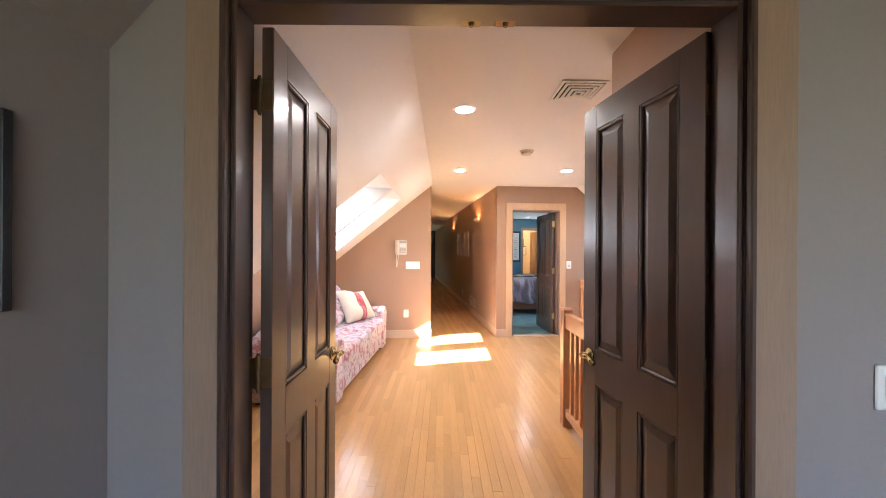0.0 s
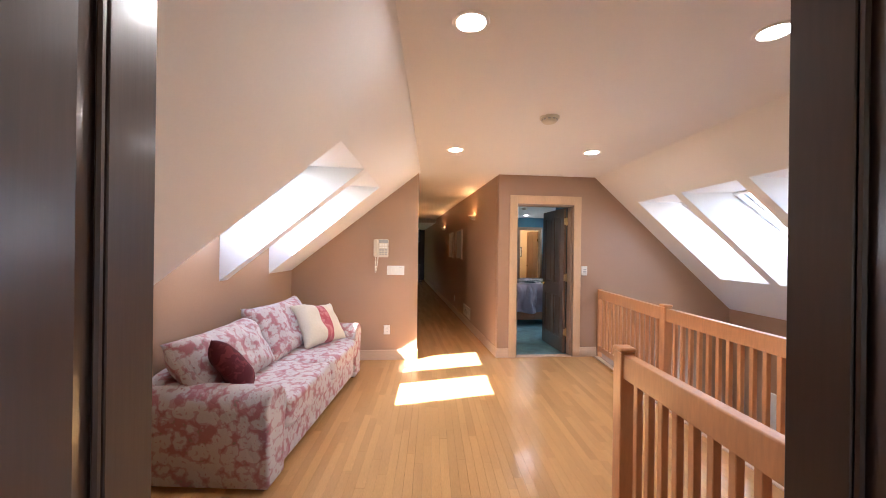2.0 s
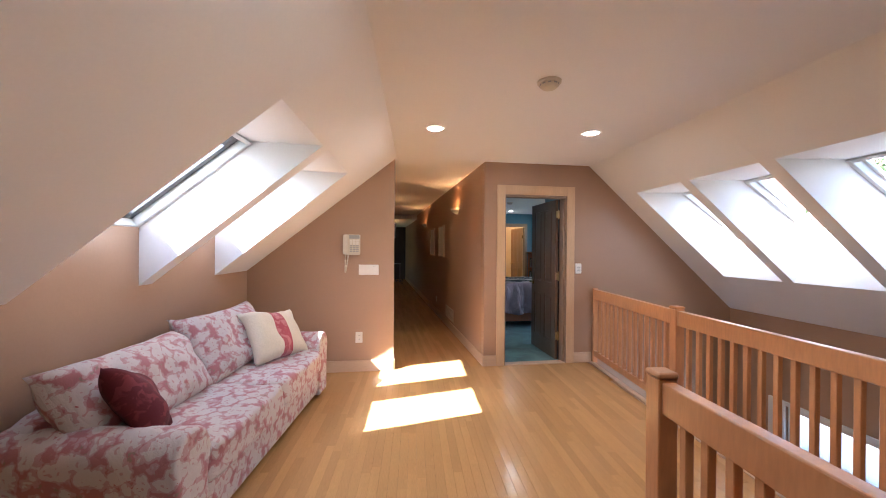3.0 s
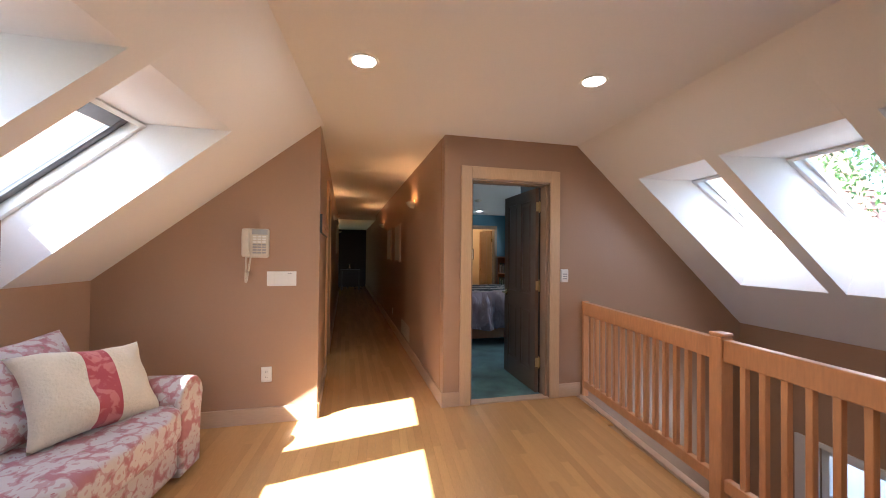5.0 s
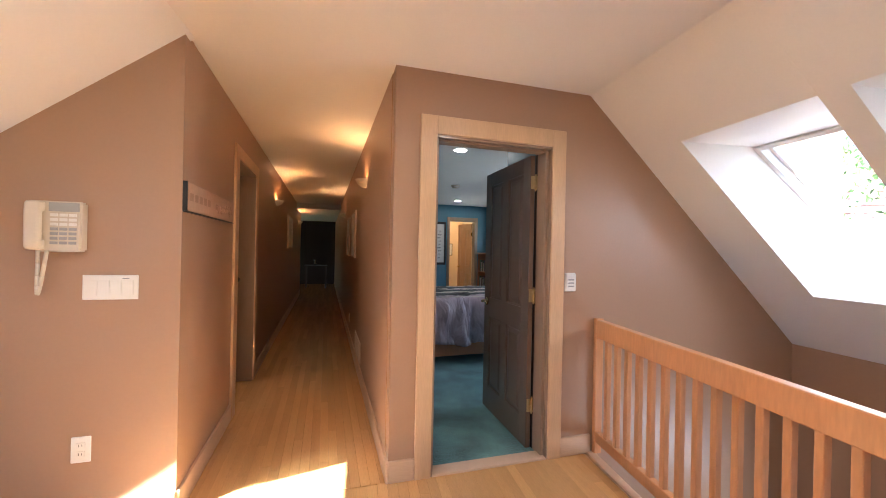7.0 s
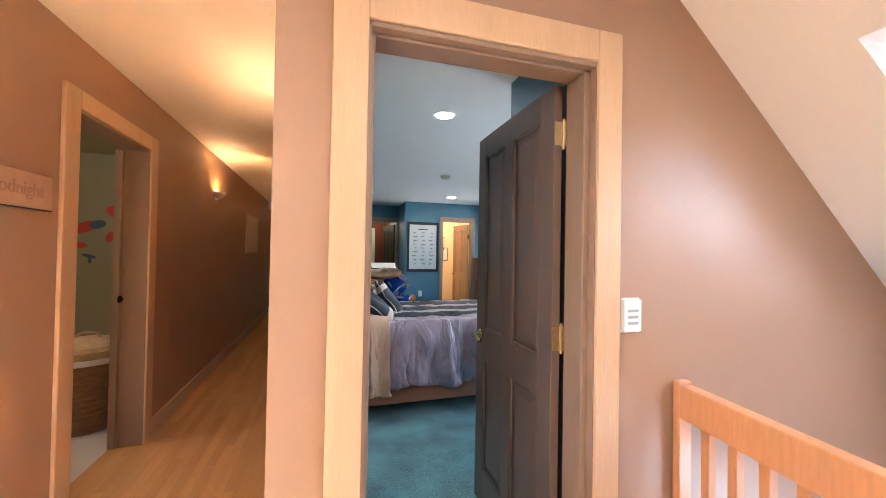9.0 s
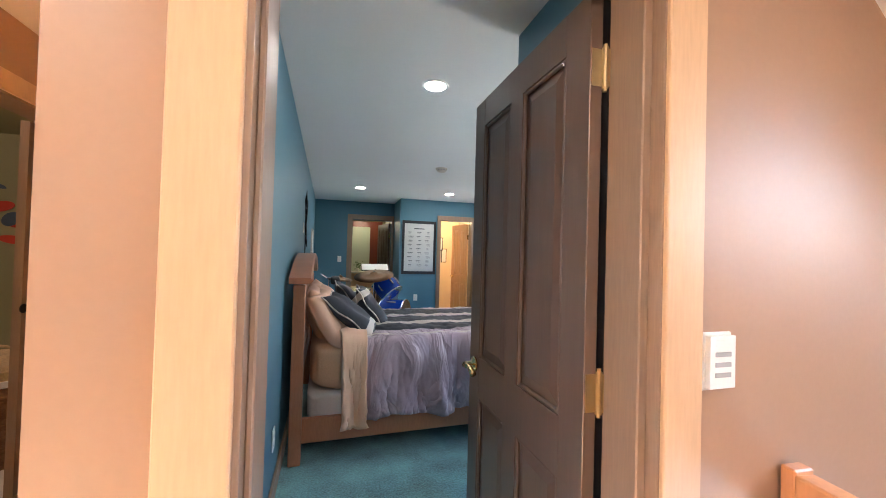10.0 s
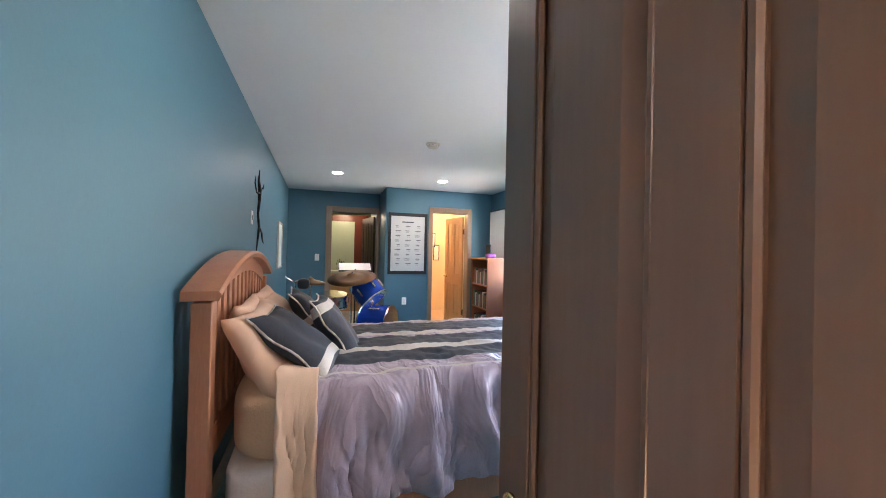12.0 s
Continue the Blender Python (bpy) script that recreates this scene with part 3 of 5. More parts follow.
def raised_field(bm, x0, x1, y0, y1, z0, z1, slope, low):
    """The middle of a panel, its edges sloping down to the groove."""
    ground, face = (x1, x0) if low else (x0, x1)
    s = slope
    a = [bm.verts.new((ground, y, z)) for y, z in ((y0, z0), (y1, z0), (y1, z1), (y0, z1))]
    b = [bm.verts.new((face, y, z)) for y, z in ((y0 + s, z0 + s), (y1 - s, z0 + s), (y1 - s, z1 - s), (y0 + s, z1 - s))]
    faces = [bm.faces.new(b)] + [bm.faces.new((a[i], a[(i + 1) % 4], b[(i + 1) % 4], b[i])) for i in range(4)]
    bmesh.ops.recalc_face_normals(bm, faces=faces)
    if (faces[0].normal.x < 0) != low:
        bmesh.ops.reverse_faces(bm, faces=faces)


def door_leaf(name, label, w, material, metal, m, hinge_z, hinge_metal, h=2.02, t=0.035, mirror=1, levers=True):
    """A four-panel leaf: hinge line at the origin, leaf along +y, thickness from x = -t to 0."""
    ob = thing(name, label, "door", kind="structure")
    ob.matrix_world = m
    s, mul = 0.10, 0.085
    rails = ((0.008, 0.20), (0.80, 0.96), (h - 0.11, h))
    for y0, y1 in ((0, s), (w - s, w)):
        bm = bmesh.new()
        box(bm, -t, 0, y0, y1, 0.008, h, bevel=0.002)
        part("stile", bm, material, ob)
    for z0, z1 in rails:
        bm = bmesh.new()
        box(bm, -t + 0.0005, -0.0005, s, w - s, z0, z1)
        part("rail", bm, material, ob)
    yc = w / 2
    for z0, z1 in ((0.20, 0.80), (0.96, h - 0.11)):
        bm = bmesh.new()
        box(bm, -t + 0.0005, -0.0005, yc - mul / 2, yc + mul / 2, z0, z1)
        part("muntin", bm, material, ob)
        for y0, y1 in ((s, yc - mul / 2), (yc + mul / 2, w - s)):
            bm = bmesh.new()
            box(bm, -t + 0.013, -0.013, y0, y1, z0, z1)
            for x0, x1 in ((-t + 0.004, -t + 0.013), (-0.013, -0.004)):
                raised_field(bm, x0, x1, y0 + 0.014, y1 - 0.014, z0 + 0.014, z1 - 0.014, 0.034, x0 < -t / 2)
            part("panel", bm, material, ob)
            bm = bmesh.new()
            for x0, x1 in ((-t + 0.001, -t + 0.013), (-0.013, -0.001)):
                for q in ((y0, y0 + 0.014, z0, z1), (y1 - 0.014, y1, z0, z1), (y0 + 0.014, y1 - 0.014, z0, z0 + 0.014), (y0 + 0.014, y1 - 0.014, z1 - 0.014, z1)):
                    box(bm, x0 + 0.001, x1 - 0.001, *q, bevel=0.004)
            part("panel_moulding", bm, material, ob)
    if levers:
        lever(ob, w - 0.06, 0.925, 1, metal)
        lever(ob, w - 0.06, 0.925, -1, metal)
    for z in hinge_z:
        bm = bmesh.new()
        kx = 0.004 if mirror > 0 else -t - 0.004
        rod(bm, (kx, -0.004, z - 0.05), (kx, -0.004, z + 0.05), 0.008)
        rod(bm, (kx, -0.004, z - 0.058), (kx, -0.004, z + 0.058), 0.005)
        box(bm, -t + 0.004, -0.002, -0.0025, -0.0002, z - 0.045, z + 0.045)
        box(bm, min(kx, kx + mirror * 0.035), max(kx, kx + mirror * 0.035), -0.010, -0.006, z - 0.045, z + 0.045)
        part("hinge", bm, hinge_metal, ob, "brass butt hinge")
    return ob


door_leaf("door_1", "dark walnut four-panel door leaf standing open into the hall", 0.672, DARKDOOR, BRASS, HALL @ pose(-0.322, -4.760, 0, 0, 0, 0.4), (0.25, 1.04, 1.86), AGEDBRASS, h=2.065, mirror=-1)
door_leaf("door_2", "dark walnut four-panel door leaf standing open beside the stairs", 0.672, DARKDOOR, BRASS, HALL @ pose(1.000, -4.750, 0, 0, 0, 9.0), (0.25, 1.04, 1.86), AGEDBRASS, h=2.065, mirror=1)
door_leaf("door_3", "grey-brown stained four-panel bedroom door standing open", 0.752, GREYDOOR, BRASS, pose(3.655, 7.532, 0, 0, 0, 0.6), (0.30, 1.055, 1.835), shade("satin_brass_hinge", (0.56, 0.45, 0.25), 0.34, 1.0, vary=0.1, bump=0.01), mirror=1)

# the double door's lining, stops, head and casings
frame_1 = thing("door_frame_1", "dark walnut double-door frame with maple casing", "door frame", kind="structure")
frame_1.matrix_world = HALL
for x0, x1 in ((-0.399, -0.383), (0.981, 0.997)):
    part("jamb", boxes((x0, x1, -4.882, -4.754, 0, 2.09), bevel=0.001), DARKDOOR, frame_1)
for x0, x1 in ((-0.383, -0.369), (0.967, 0.981)):
    part("door_stop", boxes((x0, x1, -4.875, -4.800, 0, 2.075), bevel=0.003), DARKDOOR, frame_1)
part("head_jamb", boxes((-0.399, 0.997, -4.882, -4.754, 2.075, 2.092), bevel=0.001), DARKDOOR, frame_1)
part("head_stop", boxes((-0.369, 0.967, -4.875, -4.800, 2.061, 2.075), bevel=0.003), DARKDOOR, frame_1)
for x in (0.262, 0.362):
    bm = bmesh.new()
    box(bm, x - 0.028, x + 0.028, -4.795, -4.760, 2.069, 2.0755, bevel=0.001)
    lathe(bm, [(0.006, -0.010), (0.009, 0.0)], 10, Matrix.Translation((x, -4.778, 2.069)))
    part("ball_catch", bm, AGEDBRASS, frame_1, "small brass ball catch")
for y0, y1, mat_, nm in ((-4.900, -4.878, JAMB, "room_casing"), (-4.758, -4.738, MAPLE, "hall_casing")):
    for x0, x1 in ((-0.490, -0.394), (0.992, 1.106 if nm == "room_casing" else 1.058)):
        part(nm, boxes((x0, x1, y0, y1, 0, 2.18), bevel=0.003), mat_, frame_1)
    part(nm + "_head", boxes((-0.394, 0.992, y0, y1, 2.09, 2.18), bevel=0.003), mat_, frame_1)
for x0, x1 in ((-0.400, -0.383), (0.981, 0.998)):
    part("inner_bead", boxes((x0, x1, -4.904, -4.882, 0, 2.095), bevel=0.004), DARKDOOR, frame_1)

# the bedroom doorway's casing
frame_2 = thing("door_frame_2", "maple door casing with taupe stained jamb", "door frame", kind="structure")
for x0, x1 in ((2.812, 2.912), (3.698, 3.798)):
    part("casing", boxes((x0, x1, 7.380, 7.400, 0, 2.160), bevel=0.003), MAPLE, frame_2)
part("casing_head", boxes((2.912, 3.698, 7.380, 7.400, 2.050, 2.160), bevel=0.003), MAPLE, frame_2)
for x0, x1 in ((2.905, 2.922), (3.693, 3.708)):
    part("jamb", boxes((x0, x1, 7.390, 7.535, 0, 2.045), bevel=0.001), JAMB, frame_2)
part("head_jamb", boxes((2.905, 3.708, 7.390, 7.535, 2.032, 2.048), bevel=0.001), JAMB, frame_2)
for x0, x1 in ((2.922, 2.934), (3.669, 3.693)):
    part("door_stop", boxes((x0, x1, 7.420, 7.528, 0, 2.032), bevel=0.003), JAMB, frame_2)
part("head_stop", boxes((2.934, 3.669, 7.420, 7.500, 2.020, 2.032), bevel=0.003), JAMB, frame_2)
# black strip paints the deep shade of the hinge-side gap; no real part
part("hinge_gap_shade", boxes((3.671, 3.690, 7.529, 7.559, 0, 2.03)), BLACK, frame_2, "black strip standing in for shade in the hinge gap")
part("threshold", boxes((2.922, 3.693, 7.385, 7.485, -0.01, 0.012), bevel=0.004), MAPLE_FLAT, frame_2, "pale maple threshold strip")
for x0, x1, y0 in ((2.822, 2.908, 7.562), (3.686, 3.780, 7.560)):
    part("room_side_casing", boxes((x0, x1, y0, 7.578, 0, 2.13), bevel=0.003), JAMB, frame_2)

# the side room's doorway
frame_3 = thing("door_frame_3", "maple casing round the side-room doorway", "door frame", kind="structure")
SK = Matrix.Translation((1.6, 7.4, 0)) @ Matrix.Rotation(math.atan(K), 4, "Z")
frame_3.matrix_world = SK
for y0, y1 in ((1.060, 1.175), (1.965, 2.070)):
    part("casing", boxes((0.001, 0.020, y0, y1, 0, 2.16), bevel=0.003), MAPLE, frame_3)
part("casing_head", boxes((0.001, 0.020, 1.175, 1.965, 2.065, 2.16), bevel=0.003), MAPLE, frame_3)
for y0, y1 in ((1.165, 1.182), (1.958, 1.972)):
    part("jamb", boxes((-0.15, 0.008, y0, y1, 0, 2.07), bevel=0.001), JAMB, frame_3)
part("head_jamb", boxes((-0.15, 0.008, 1.182, 1.958, 2.052, 2.07), bevel=0.001), JAMB, frame_3)
bm = boxes((-0.175, -0.135, 1.922, 1.955, 0.01, 2.04))
part("sliding_door_edge", bm, JAMB, frame_3, "edge of a wooden pocket door")
bm = bmesh.new()
lathe(bm, [(0.024, 0), (0.026, 0.006), (0.012, 0.02)], 14, Matrix.Translation((-0.135, 1.93, 1.02)) @ pose(0, 0, 0, 0, 90, 0))
part("pull", bm, IRON, frame_3, "small dark door pull")

# --- baseboards ---
bm = boxes((0.0, 1.6, 7.384, 7.402, 0, 0.125), (2.66, 2.812, 7.384, 7.402, 0, 0.125), (3.798, 4.03, 7.384, 7.402, 0, 0.125), bevel=0.003)
solid("baseboard", bm, MAPLE_FLAT, "pale maple baseboard along the end wall", "baseboard", "structure")
solid("baseboard", boxes((0.0, 0.016, 0.0, 1.06, 0, 0.125), (0.0, 0.016, 2.07, 9.0, 0, 0.125), bevel=0.003), MAPLE_FLAT, "pale maple baseboard along the corridor", "baseboard", "structure", SK)
solid("baseboard", boxes((-0.016, 0.001, -0.016, 12.0, 0, 0.125), bevel=0.003), MAPLE_FLAT, "pale maple baseboard along the corridor", "baseboard", "structure", Matrix.Translation((2.66, 7.4, 0)) @ Matrix.Rotation(math.atan(0.031), 4, "Z"))
solid("baseboard", boxes((-1.577, -1.56, -4.85, 0.0, 0, 0.125), bevel=0.003), MAPLE_FLAT, "maple baseboard behind the sofa", "baseboard", "structure", HALL)
solid("baseboard", boxes((1.046, 1.063, -4.82, -3.935, 0, 0.125), (1.046, 1.20, -3.936, -3.92, 0, 0.125), bevel=0.003), MAPLE_FLAT, "maple baseboard on the short wall", "baseboard", "structure", HALL)
BW = Matrix.Translation((2.785, 7.52, 0)) @ Matrix.Rotation(math.atan(0.031), 4, "Z")
solid("baseboard", boxes((-0.001, 0.014, 0.06, 7.0, 0, 0.11), bevel=0.003), JAMB, "stained baseboard along the blue wall", "baseboard", "structure", BW)
solid("baseboard", boxes((4.16, 4.89, 13.704, 13.722, 0, 0.11), (5.75, 6.05, 13.704, 13.722, 0, 0.11), bevel=0.003), MAPLE_FLAT, "maple baseboard under the poster", "baseboard", "structure")


# --- skylights ---
def skylight(name, label, x0, z0, x1, z1, y0, y1, sash_mat, glass_mat, side, head):
    """A roof window whose frame slopes from (x0, z0), its low edge, to (x1, z1)."""
    ob = thing(name, label, "skylight", kind="structure")
    run = Vector((x1 - x0, z1 - z0))
    ang = math.atan2(run.y, run.x)
    ob.matrix_world = HALL @ Matrix.Translation((x0, 0, z0)) @ Matrix.Rotation(-ang, 4, "Y")
    s = run.length
    sgn = 1 if x1 > x0 else -1
    lo, hi = (-0.02, 0.09) if sgn > 0 else (-0.09, 0.02)
    for q in ((0, s, y0, y0 + 0.03), (0, s, y1 - 0.03, y1), (0, 0.03, y0 + 0.03, y1 - 0.03), (s - 0.03, s, y0 + 0.03, y1 - 0.03)):
        part("frame", boxes((q[0], q[1], q[2] - 0.003 if q[2] == y0 else q[2], q[3] + 0.003 if q[3] == y1 else q[3], lo, hi), bevel=0.003), FRAMEWHITE, ob)
    zz = 0.035 * sgn
    e = 0.03
    for q in ((e, s - e, y0 + e, y0 + side), (e, s - e, y1 - side, y1 - e), (e, side, y0 + side, y1 - side), (s - head, s - e, y0 + side, y1 - side)):
        part("sash", boxes((*q, min(zz, zz + 0.03 * sgn), max(zz, zz + 0.03 * sgn)), bevel=0.003), sash_mat, ob, "slim window sash")
    pane = part("pane", boxes((side - 0.001, s - head + 0.001, y0 + side - 0.001, y1 - side + 0.001, min(zz + 0.012 * sgn, zz + 0.018 * sgn), max(zz + 0.012 * sgn, zz + 0.018 * sgn))), glass_mat, ob)
    pane.visible_shadow = False
    return ob


for i, (y0, y1) in enumerate((W1, W2)):
    skylight(f"window_{i + 1}", "white-framed skylight with grey sash in a deep well", -1.60, 1.53, -0.873, 2.11, y0, y1, DARKSASH, DIMMED, 0.08, 0.135)
for i, (y0, y1) in enumerate((E1, E2, E3)):
    skylight(f"window_{i + 3}", "white-framed skylight over the stairwell in a deep well", 4.10, 1.53, 3.366, 2.07, y0, y1, FRAMEWHITE, GLASS, 0.052, 0.06)
stair_win = thing("window_6", "low white window in the stairwell wall", "window", kind="structure")
stair_win.matrix_world = HALL
for q in ((-1.9, -1.84, -0.80, -0.33), (-0.49, -0.43, -0.80, -0.33), (-1.84, -0.49, -0.39, -0.33), (-1.84, -0.49, -0.80, -0.74)):
    part("window_frame", boxes((4.43, 4.50, *q), bevel=0.004), FRAMEWHITE, stair_win)
for q in ((-0.44, -0.25, -0.92, -0.29), (-2.08, -1.89, -0.92, -0.29), (-1.89, -0.44, -0.335, -0.29)):
    part("window_casing", boxes((4.375, 4.40, *q), bevel=0.004), FRAMEWHITE, stair_win)
part("window_sill", boxes((4.33, 4.44, -1.95, -0.38, -0.84, -0.80), bevel=0.006), FRAMEWHITE, stair_win)
pane = part("pane", boxes((4.46, 4.466, -1.84, -0.49, -0.74, -0.39)), GLASS, stair_win)
pane.visible_shadow = False


# --- railings ---
def railing(name, label, posts, m):
    """Posts at the given places (x, y, whether whole), with rails and square balusters between them."""
    ob = thing(name, label, "railing")
    ob.matrix_world = m
    baluster = finish("baluster", boxes((-0.016, 0.016, -0.016, 0.016, 0.148, 0.787), bevel=0.003), RAILWOOD)
    for x, y, full in posts:
        bm = bmesh.new()
        hw, hy = (0.039, 0.039) if full else (0.028, 0.016)
        box(bm, x - hw, x + hw, y - hy, y + hy, -0.30 if full else 0.0, 0.915, bevel=0.004)
        post = part("newel_post", bm, RAILWOOD, ob, "square newel post with rounded cap" if full else "half post against the wall")
        if full:
            bm = bmesh.new()
            box(bm, x - hw - 0.004, x + hw + 0.004, y - hw - 0.004, y + hw + 0.004, 0.915, 0.940, bevel=0.011, seg=3)
            part("cap", bm, RAILWOOD, post)
    for (xa, ya, fa), (xb, yb, fb) in zip(posts, posts[1:]):
        way = Vector((xb - xa, yb - ya))
        s0, s1 = (0.037 if fa else 0.014), way.length - (0.037 if fb else 0.014)
        at = Matrix.Translation((xa, ya, 0)) @ Matrix.Rotation(-math.atan2(way.x, way.y), 4, "Z")
        bm = bmesh.new()
        box(bm, -0.027, 0.027, s0, s1, 0.785, 0.905, bevel=0.006, seg=2)
        part("top_rail", bm, RAILWOOD, ob, "deep honey maple handrail", at=at)
        bm = bmesh.new()
        box(bm, -0.021, 0.021, s0, s1, 0.080, 0.150, bevel=0.004)
        part("bottom_rail", bm, RAILWOOD, ob, at=at)
        k = max(1, round((s1 - s0) / 0.098) - 1)
        for i in range(k):
            o = new("baluster", baluster)
            o.parent = ob
            o.matrix_basis = at @ Matrix.Translation((0, s0 + (i + 1) * (s1 - s0) / (k + 1), 0))
    return ob


railing("railing", "honey maple railing with square balusters along the stairwell", [(2.385, -2.87, True), (2.385, -1.385, True), (2.470, 0.148, False)], HALL)
railing("railing", "honey maple railing with square balusters at the stair head", [(1.185, -3.905, False), (1.185, -2.90, True)], HALL)
bm = boxes((2.318, 2.372, -2.83, -1.385, -0.035, 0.006), (1.22, 2.318, -2.90, -2.85, -0.035, 0.006), bevel=0.005)
sweep(bm, [(2.318, -1.385), (2.372, -1.385), (2.459, 0.165), (2.405, 0.165)], None, -0.035, 0.006)
solid("stair_nosing", bm, MAPLE_FLAT, "pale maple nosing round the stair opening", "trim", "structure", HALL)
stairs = thing("stairs", "maple stairs going down from the hall", "stairs", kind="structure")
stairs.matrix_world = HALL
for i in range(7):
    part("step", boxes((1.20, 2.32, -3.14 - 0.26 * i, -2.87 - 0.26 * i, -0.18 * (i + 1) - 0.04, -0.18 * (i + 1)), bevel=0.004), MAPLE_FLAT, stairs)
    part("riser", boxes((1.20, 2.32, -2.89 - 0.26 * i, -2.87 - 0.26 * i, -0.18 * (i + 1), -0.18 * i - 0.04)), PLASTIC, stairs)


# --- ceiling fittings ---
def downlight(place, m=Matrix.Identity(4)):
    ob = thing("ceiling_light", "round recessed ceiling light, lit, white trim", "ceiling light", group="recessed ceiling lights")
    ob.matrix_world = m @ Matrix.Translation(place)
    bm = bmesh.new()
    n = 28
    prof = ((0.062, -0.001), (0.066, -0.007), (0.080, -0.007), (0.084, 0.0))
    rings = [[bm.verts.new((r * math.cos(2 * math.pi * i / n), r * math.sin(2 * math.pi * i / n), z)) for i in range(n)] for r, z in prof]
    for a, b in zip(rings, rings[1:]):
        for i in range(n):
            bm.faces.new((a[i], a[(i + 1) % n], b[(i + 1) % n], b[i]))
    part("trim_ring", bm, PLASTIC, ob)
    bm = bmesh.new()
    lathe(bm, [(0.063, -0.0005), (0.055, -0.004)], 24)
    part("lens", bm, LAMPGLOW, ob, "bright white lit lens")
    return ob


d0 = downlight((0.339, -3.167, CEIL), HALL)
for p in ((1.71, -3.168, CEIL), (0.403, -1.09, CEIL), (1.784, -1.10, CEIL)):
    copy_thing(d0, HALL @ Matrix.Translation(p))
for p in ((3.60, 9.0, CEIL), (3.356, 12.874, CEIL), (4.86, 12.888, CEIL)):
    copy_thing(d0, Matrix.Translation(p))


def smoke_detector(m):
    ob = thing("smoke_detector", "round off-white smoke detector on the ceiling", "smoke detector")
    ob.matrix_world = m
    bm = bmesh.new()
    lathe(bm, [(0.072, 0.0), (0.072, -0.012), (0.066, -0.016)], 26)
    part("base", bm, OLDWHITE, ob, smooth=False)
    bm = bmesh.new()
    lathe(bm, [(0.056, -0.015), (0.056, -0.030), (0.044, -0.042), (0.02, -0.045)], 26)
    part("cover", bm, OLDWHITE, ob)
    bm = bmesh.new()
    for i in range(10):
        a = 2 * math.pi * i / 10
        box(bm, 0.05, 0.058, -0.009, 0.009, -0.028, -0.020)
        bmesh.ops.transform(bm, matrix=Matrix.Rotation(a, 4, "Z"), verts=bm.verts[-8:])
    part("slots", bm, GREYPLASTIC, ob)
    return ob


smoke_detector(HALL @ Matrix.Translation((1.049, -2.042, CEIL)))
smoke_detector(Matrix.Translation((4.227, 11.11, CEIL)))
vent = thing("ceiling_vent", "square white ceiling vent with stepped louvres", "vent")
vent.matrix_world = HALL @ Matrix.Translation((1.046, -3.50, CEIL))
for k in range(5):
    r = 0.145 - 0.028 * k
    z = -0.004 - 0.004 * (k % 5)
    bm = bmesh.new()
    w = 0.017
    for q in ((-r, r, -r, -r + w), (-r, r, r - w, r), (-r, -r + w, -r + w, r - w), (r - w, r, -r + w, r - w)):
        box(bm, *q, z - 0.006, z)
    part("louvre" if k else "frame", bm, PLASTIC, vent)
# black sheet in place of the duct's shade between the louvres
part("backing", boxes((-0.14, 0.14, -0.14, 0.14, -0.003, -0.0005)), IRON, vent, "black sheet standing in for shade behind the louvres")


# --- wall plates, phone ---
def plate(name, label, category, w, h, m, extras=()):
    """A wall plate in the x-z plane, facing -y."""
    ob = thing(name, label, category)
    ob.matrix_world = m
    bm = bmesh.new()
    box(bm, -w / 2, w / 2, -0.007, 0, -h / 2, h / 2, bevel=0.003)
    part("plate", bm, PLASTIC, ob)
    for nm, x0, x1, z0, z1, d, mat_ in extras:
        bm = bmesh.new()
        box(bm, x0, x1, -0.007 - d, -0.0065, z0, z1, bevel=0.0008)
        part(nm, bm, mat_, ob)
    return ob


socket = [("socket", -0.018, 0.018, 0.006, 0.034, 0.003, PLASTIC), ("socket", -0.018, 0.018, -0.034, -0.006, 0.003, PLASTIC), ("slot", -0.008, -0.005, 0.014, 0.026, 0.0035, IRON), ("slot", 0.005, 0.008, 0.014, 0.026, 0.0035, IRON), ("slot", -0.008, -0.005, -0.026, -0.014, 0.0035, IRON), ("slot", 0.005, 0.008, -0.026, -0.014, 0.0035, IRON)]
plate("wall_switch", "wide white wall switch plate with rocker bank", "wall switch", 0.222, 0.118, Matrix.Translation((1.315, 7.399, 1.148)),
      [("rocker", -0.095 + 0.048 * i, -0.052 + 0.048 * i, -0.04, 0.033, 0.003, PLASTIC) for i in range(4)] + [("label_bar", 0.045, 0.075, 0.040, 0.045, 0.0005, GREYPLASTIC)])
plate("wall_outlet", "white wall outlet with two sockets near the floor", "outlet", 0.078, 0.122, Matrix.Translation((1.212, 7.399, 0.385)), socket)
plate("alarm_keypad", "white alarm keypad with grey button rows", "keypad", 0.082, 0.125, Matrix.Translation((3.853, 7.399, 1.160)),
      [("casing", -0.036, 0.036, -0.056, 0.056, 0.012, PLASTIC)] + [("button_row", -0.022, 0.022, 0.012 - 0.022 * i, 0.022 - 0.022 * i, 0.014, GREYPLASTIC) for i in range(3)] + [("display", -0.022, 0.022, 0.034, 0.048, 0.013, PAPER)])
plate("wall_switch", "white rocker switch on the blue wall", "wall switch", 0.072, 0.118, BW @ pose(0.001, 0.447, 1.15, 0, 0, 90), [("rocker", -0.016, 0.016, -0.033, 0.033, 0.003, PLASTIC)])
plate("wall_outlet", "white wall outlet on the blue wall", "outlet", 0.072, 0.115, BW @ pose(0.001, 1.42, 0.36, 0, 0, 90), socket)
plate("wall_outlet", "white wall outlet below the poster", "outlet", 0.075, 0.12, Matrix.Translation((4.482, 13.719, 0.547)), socket)
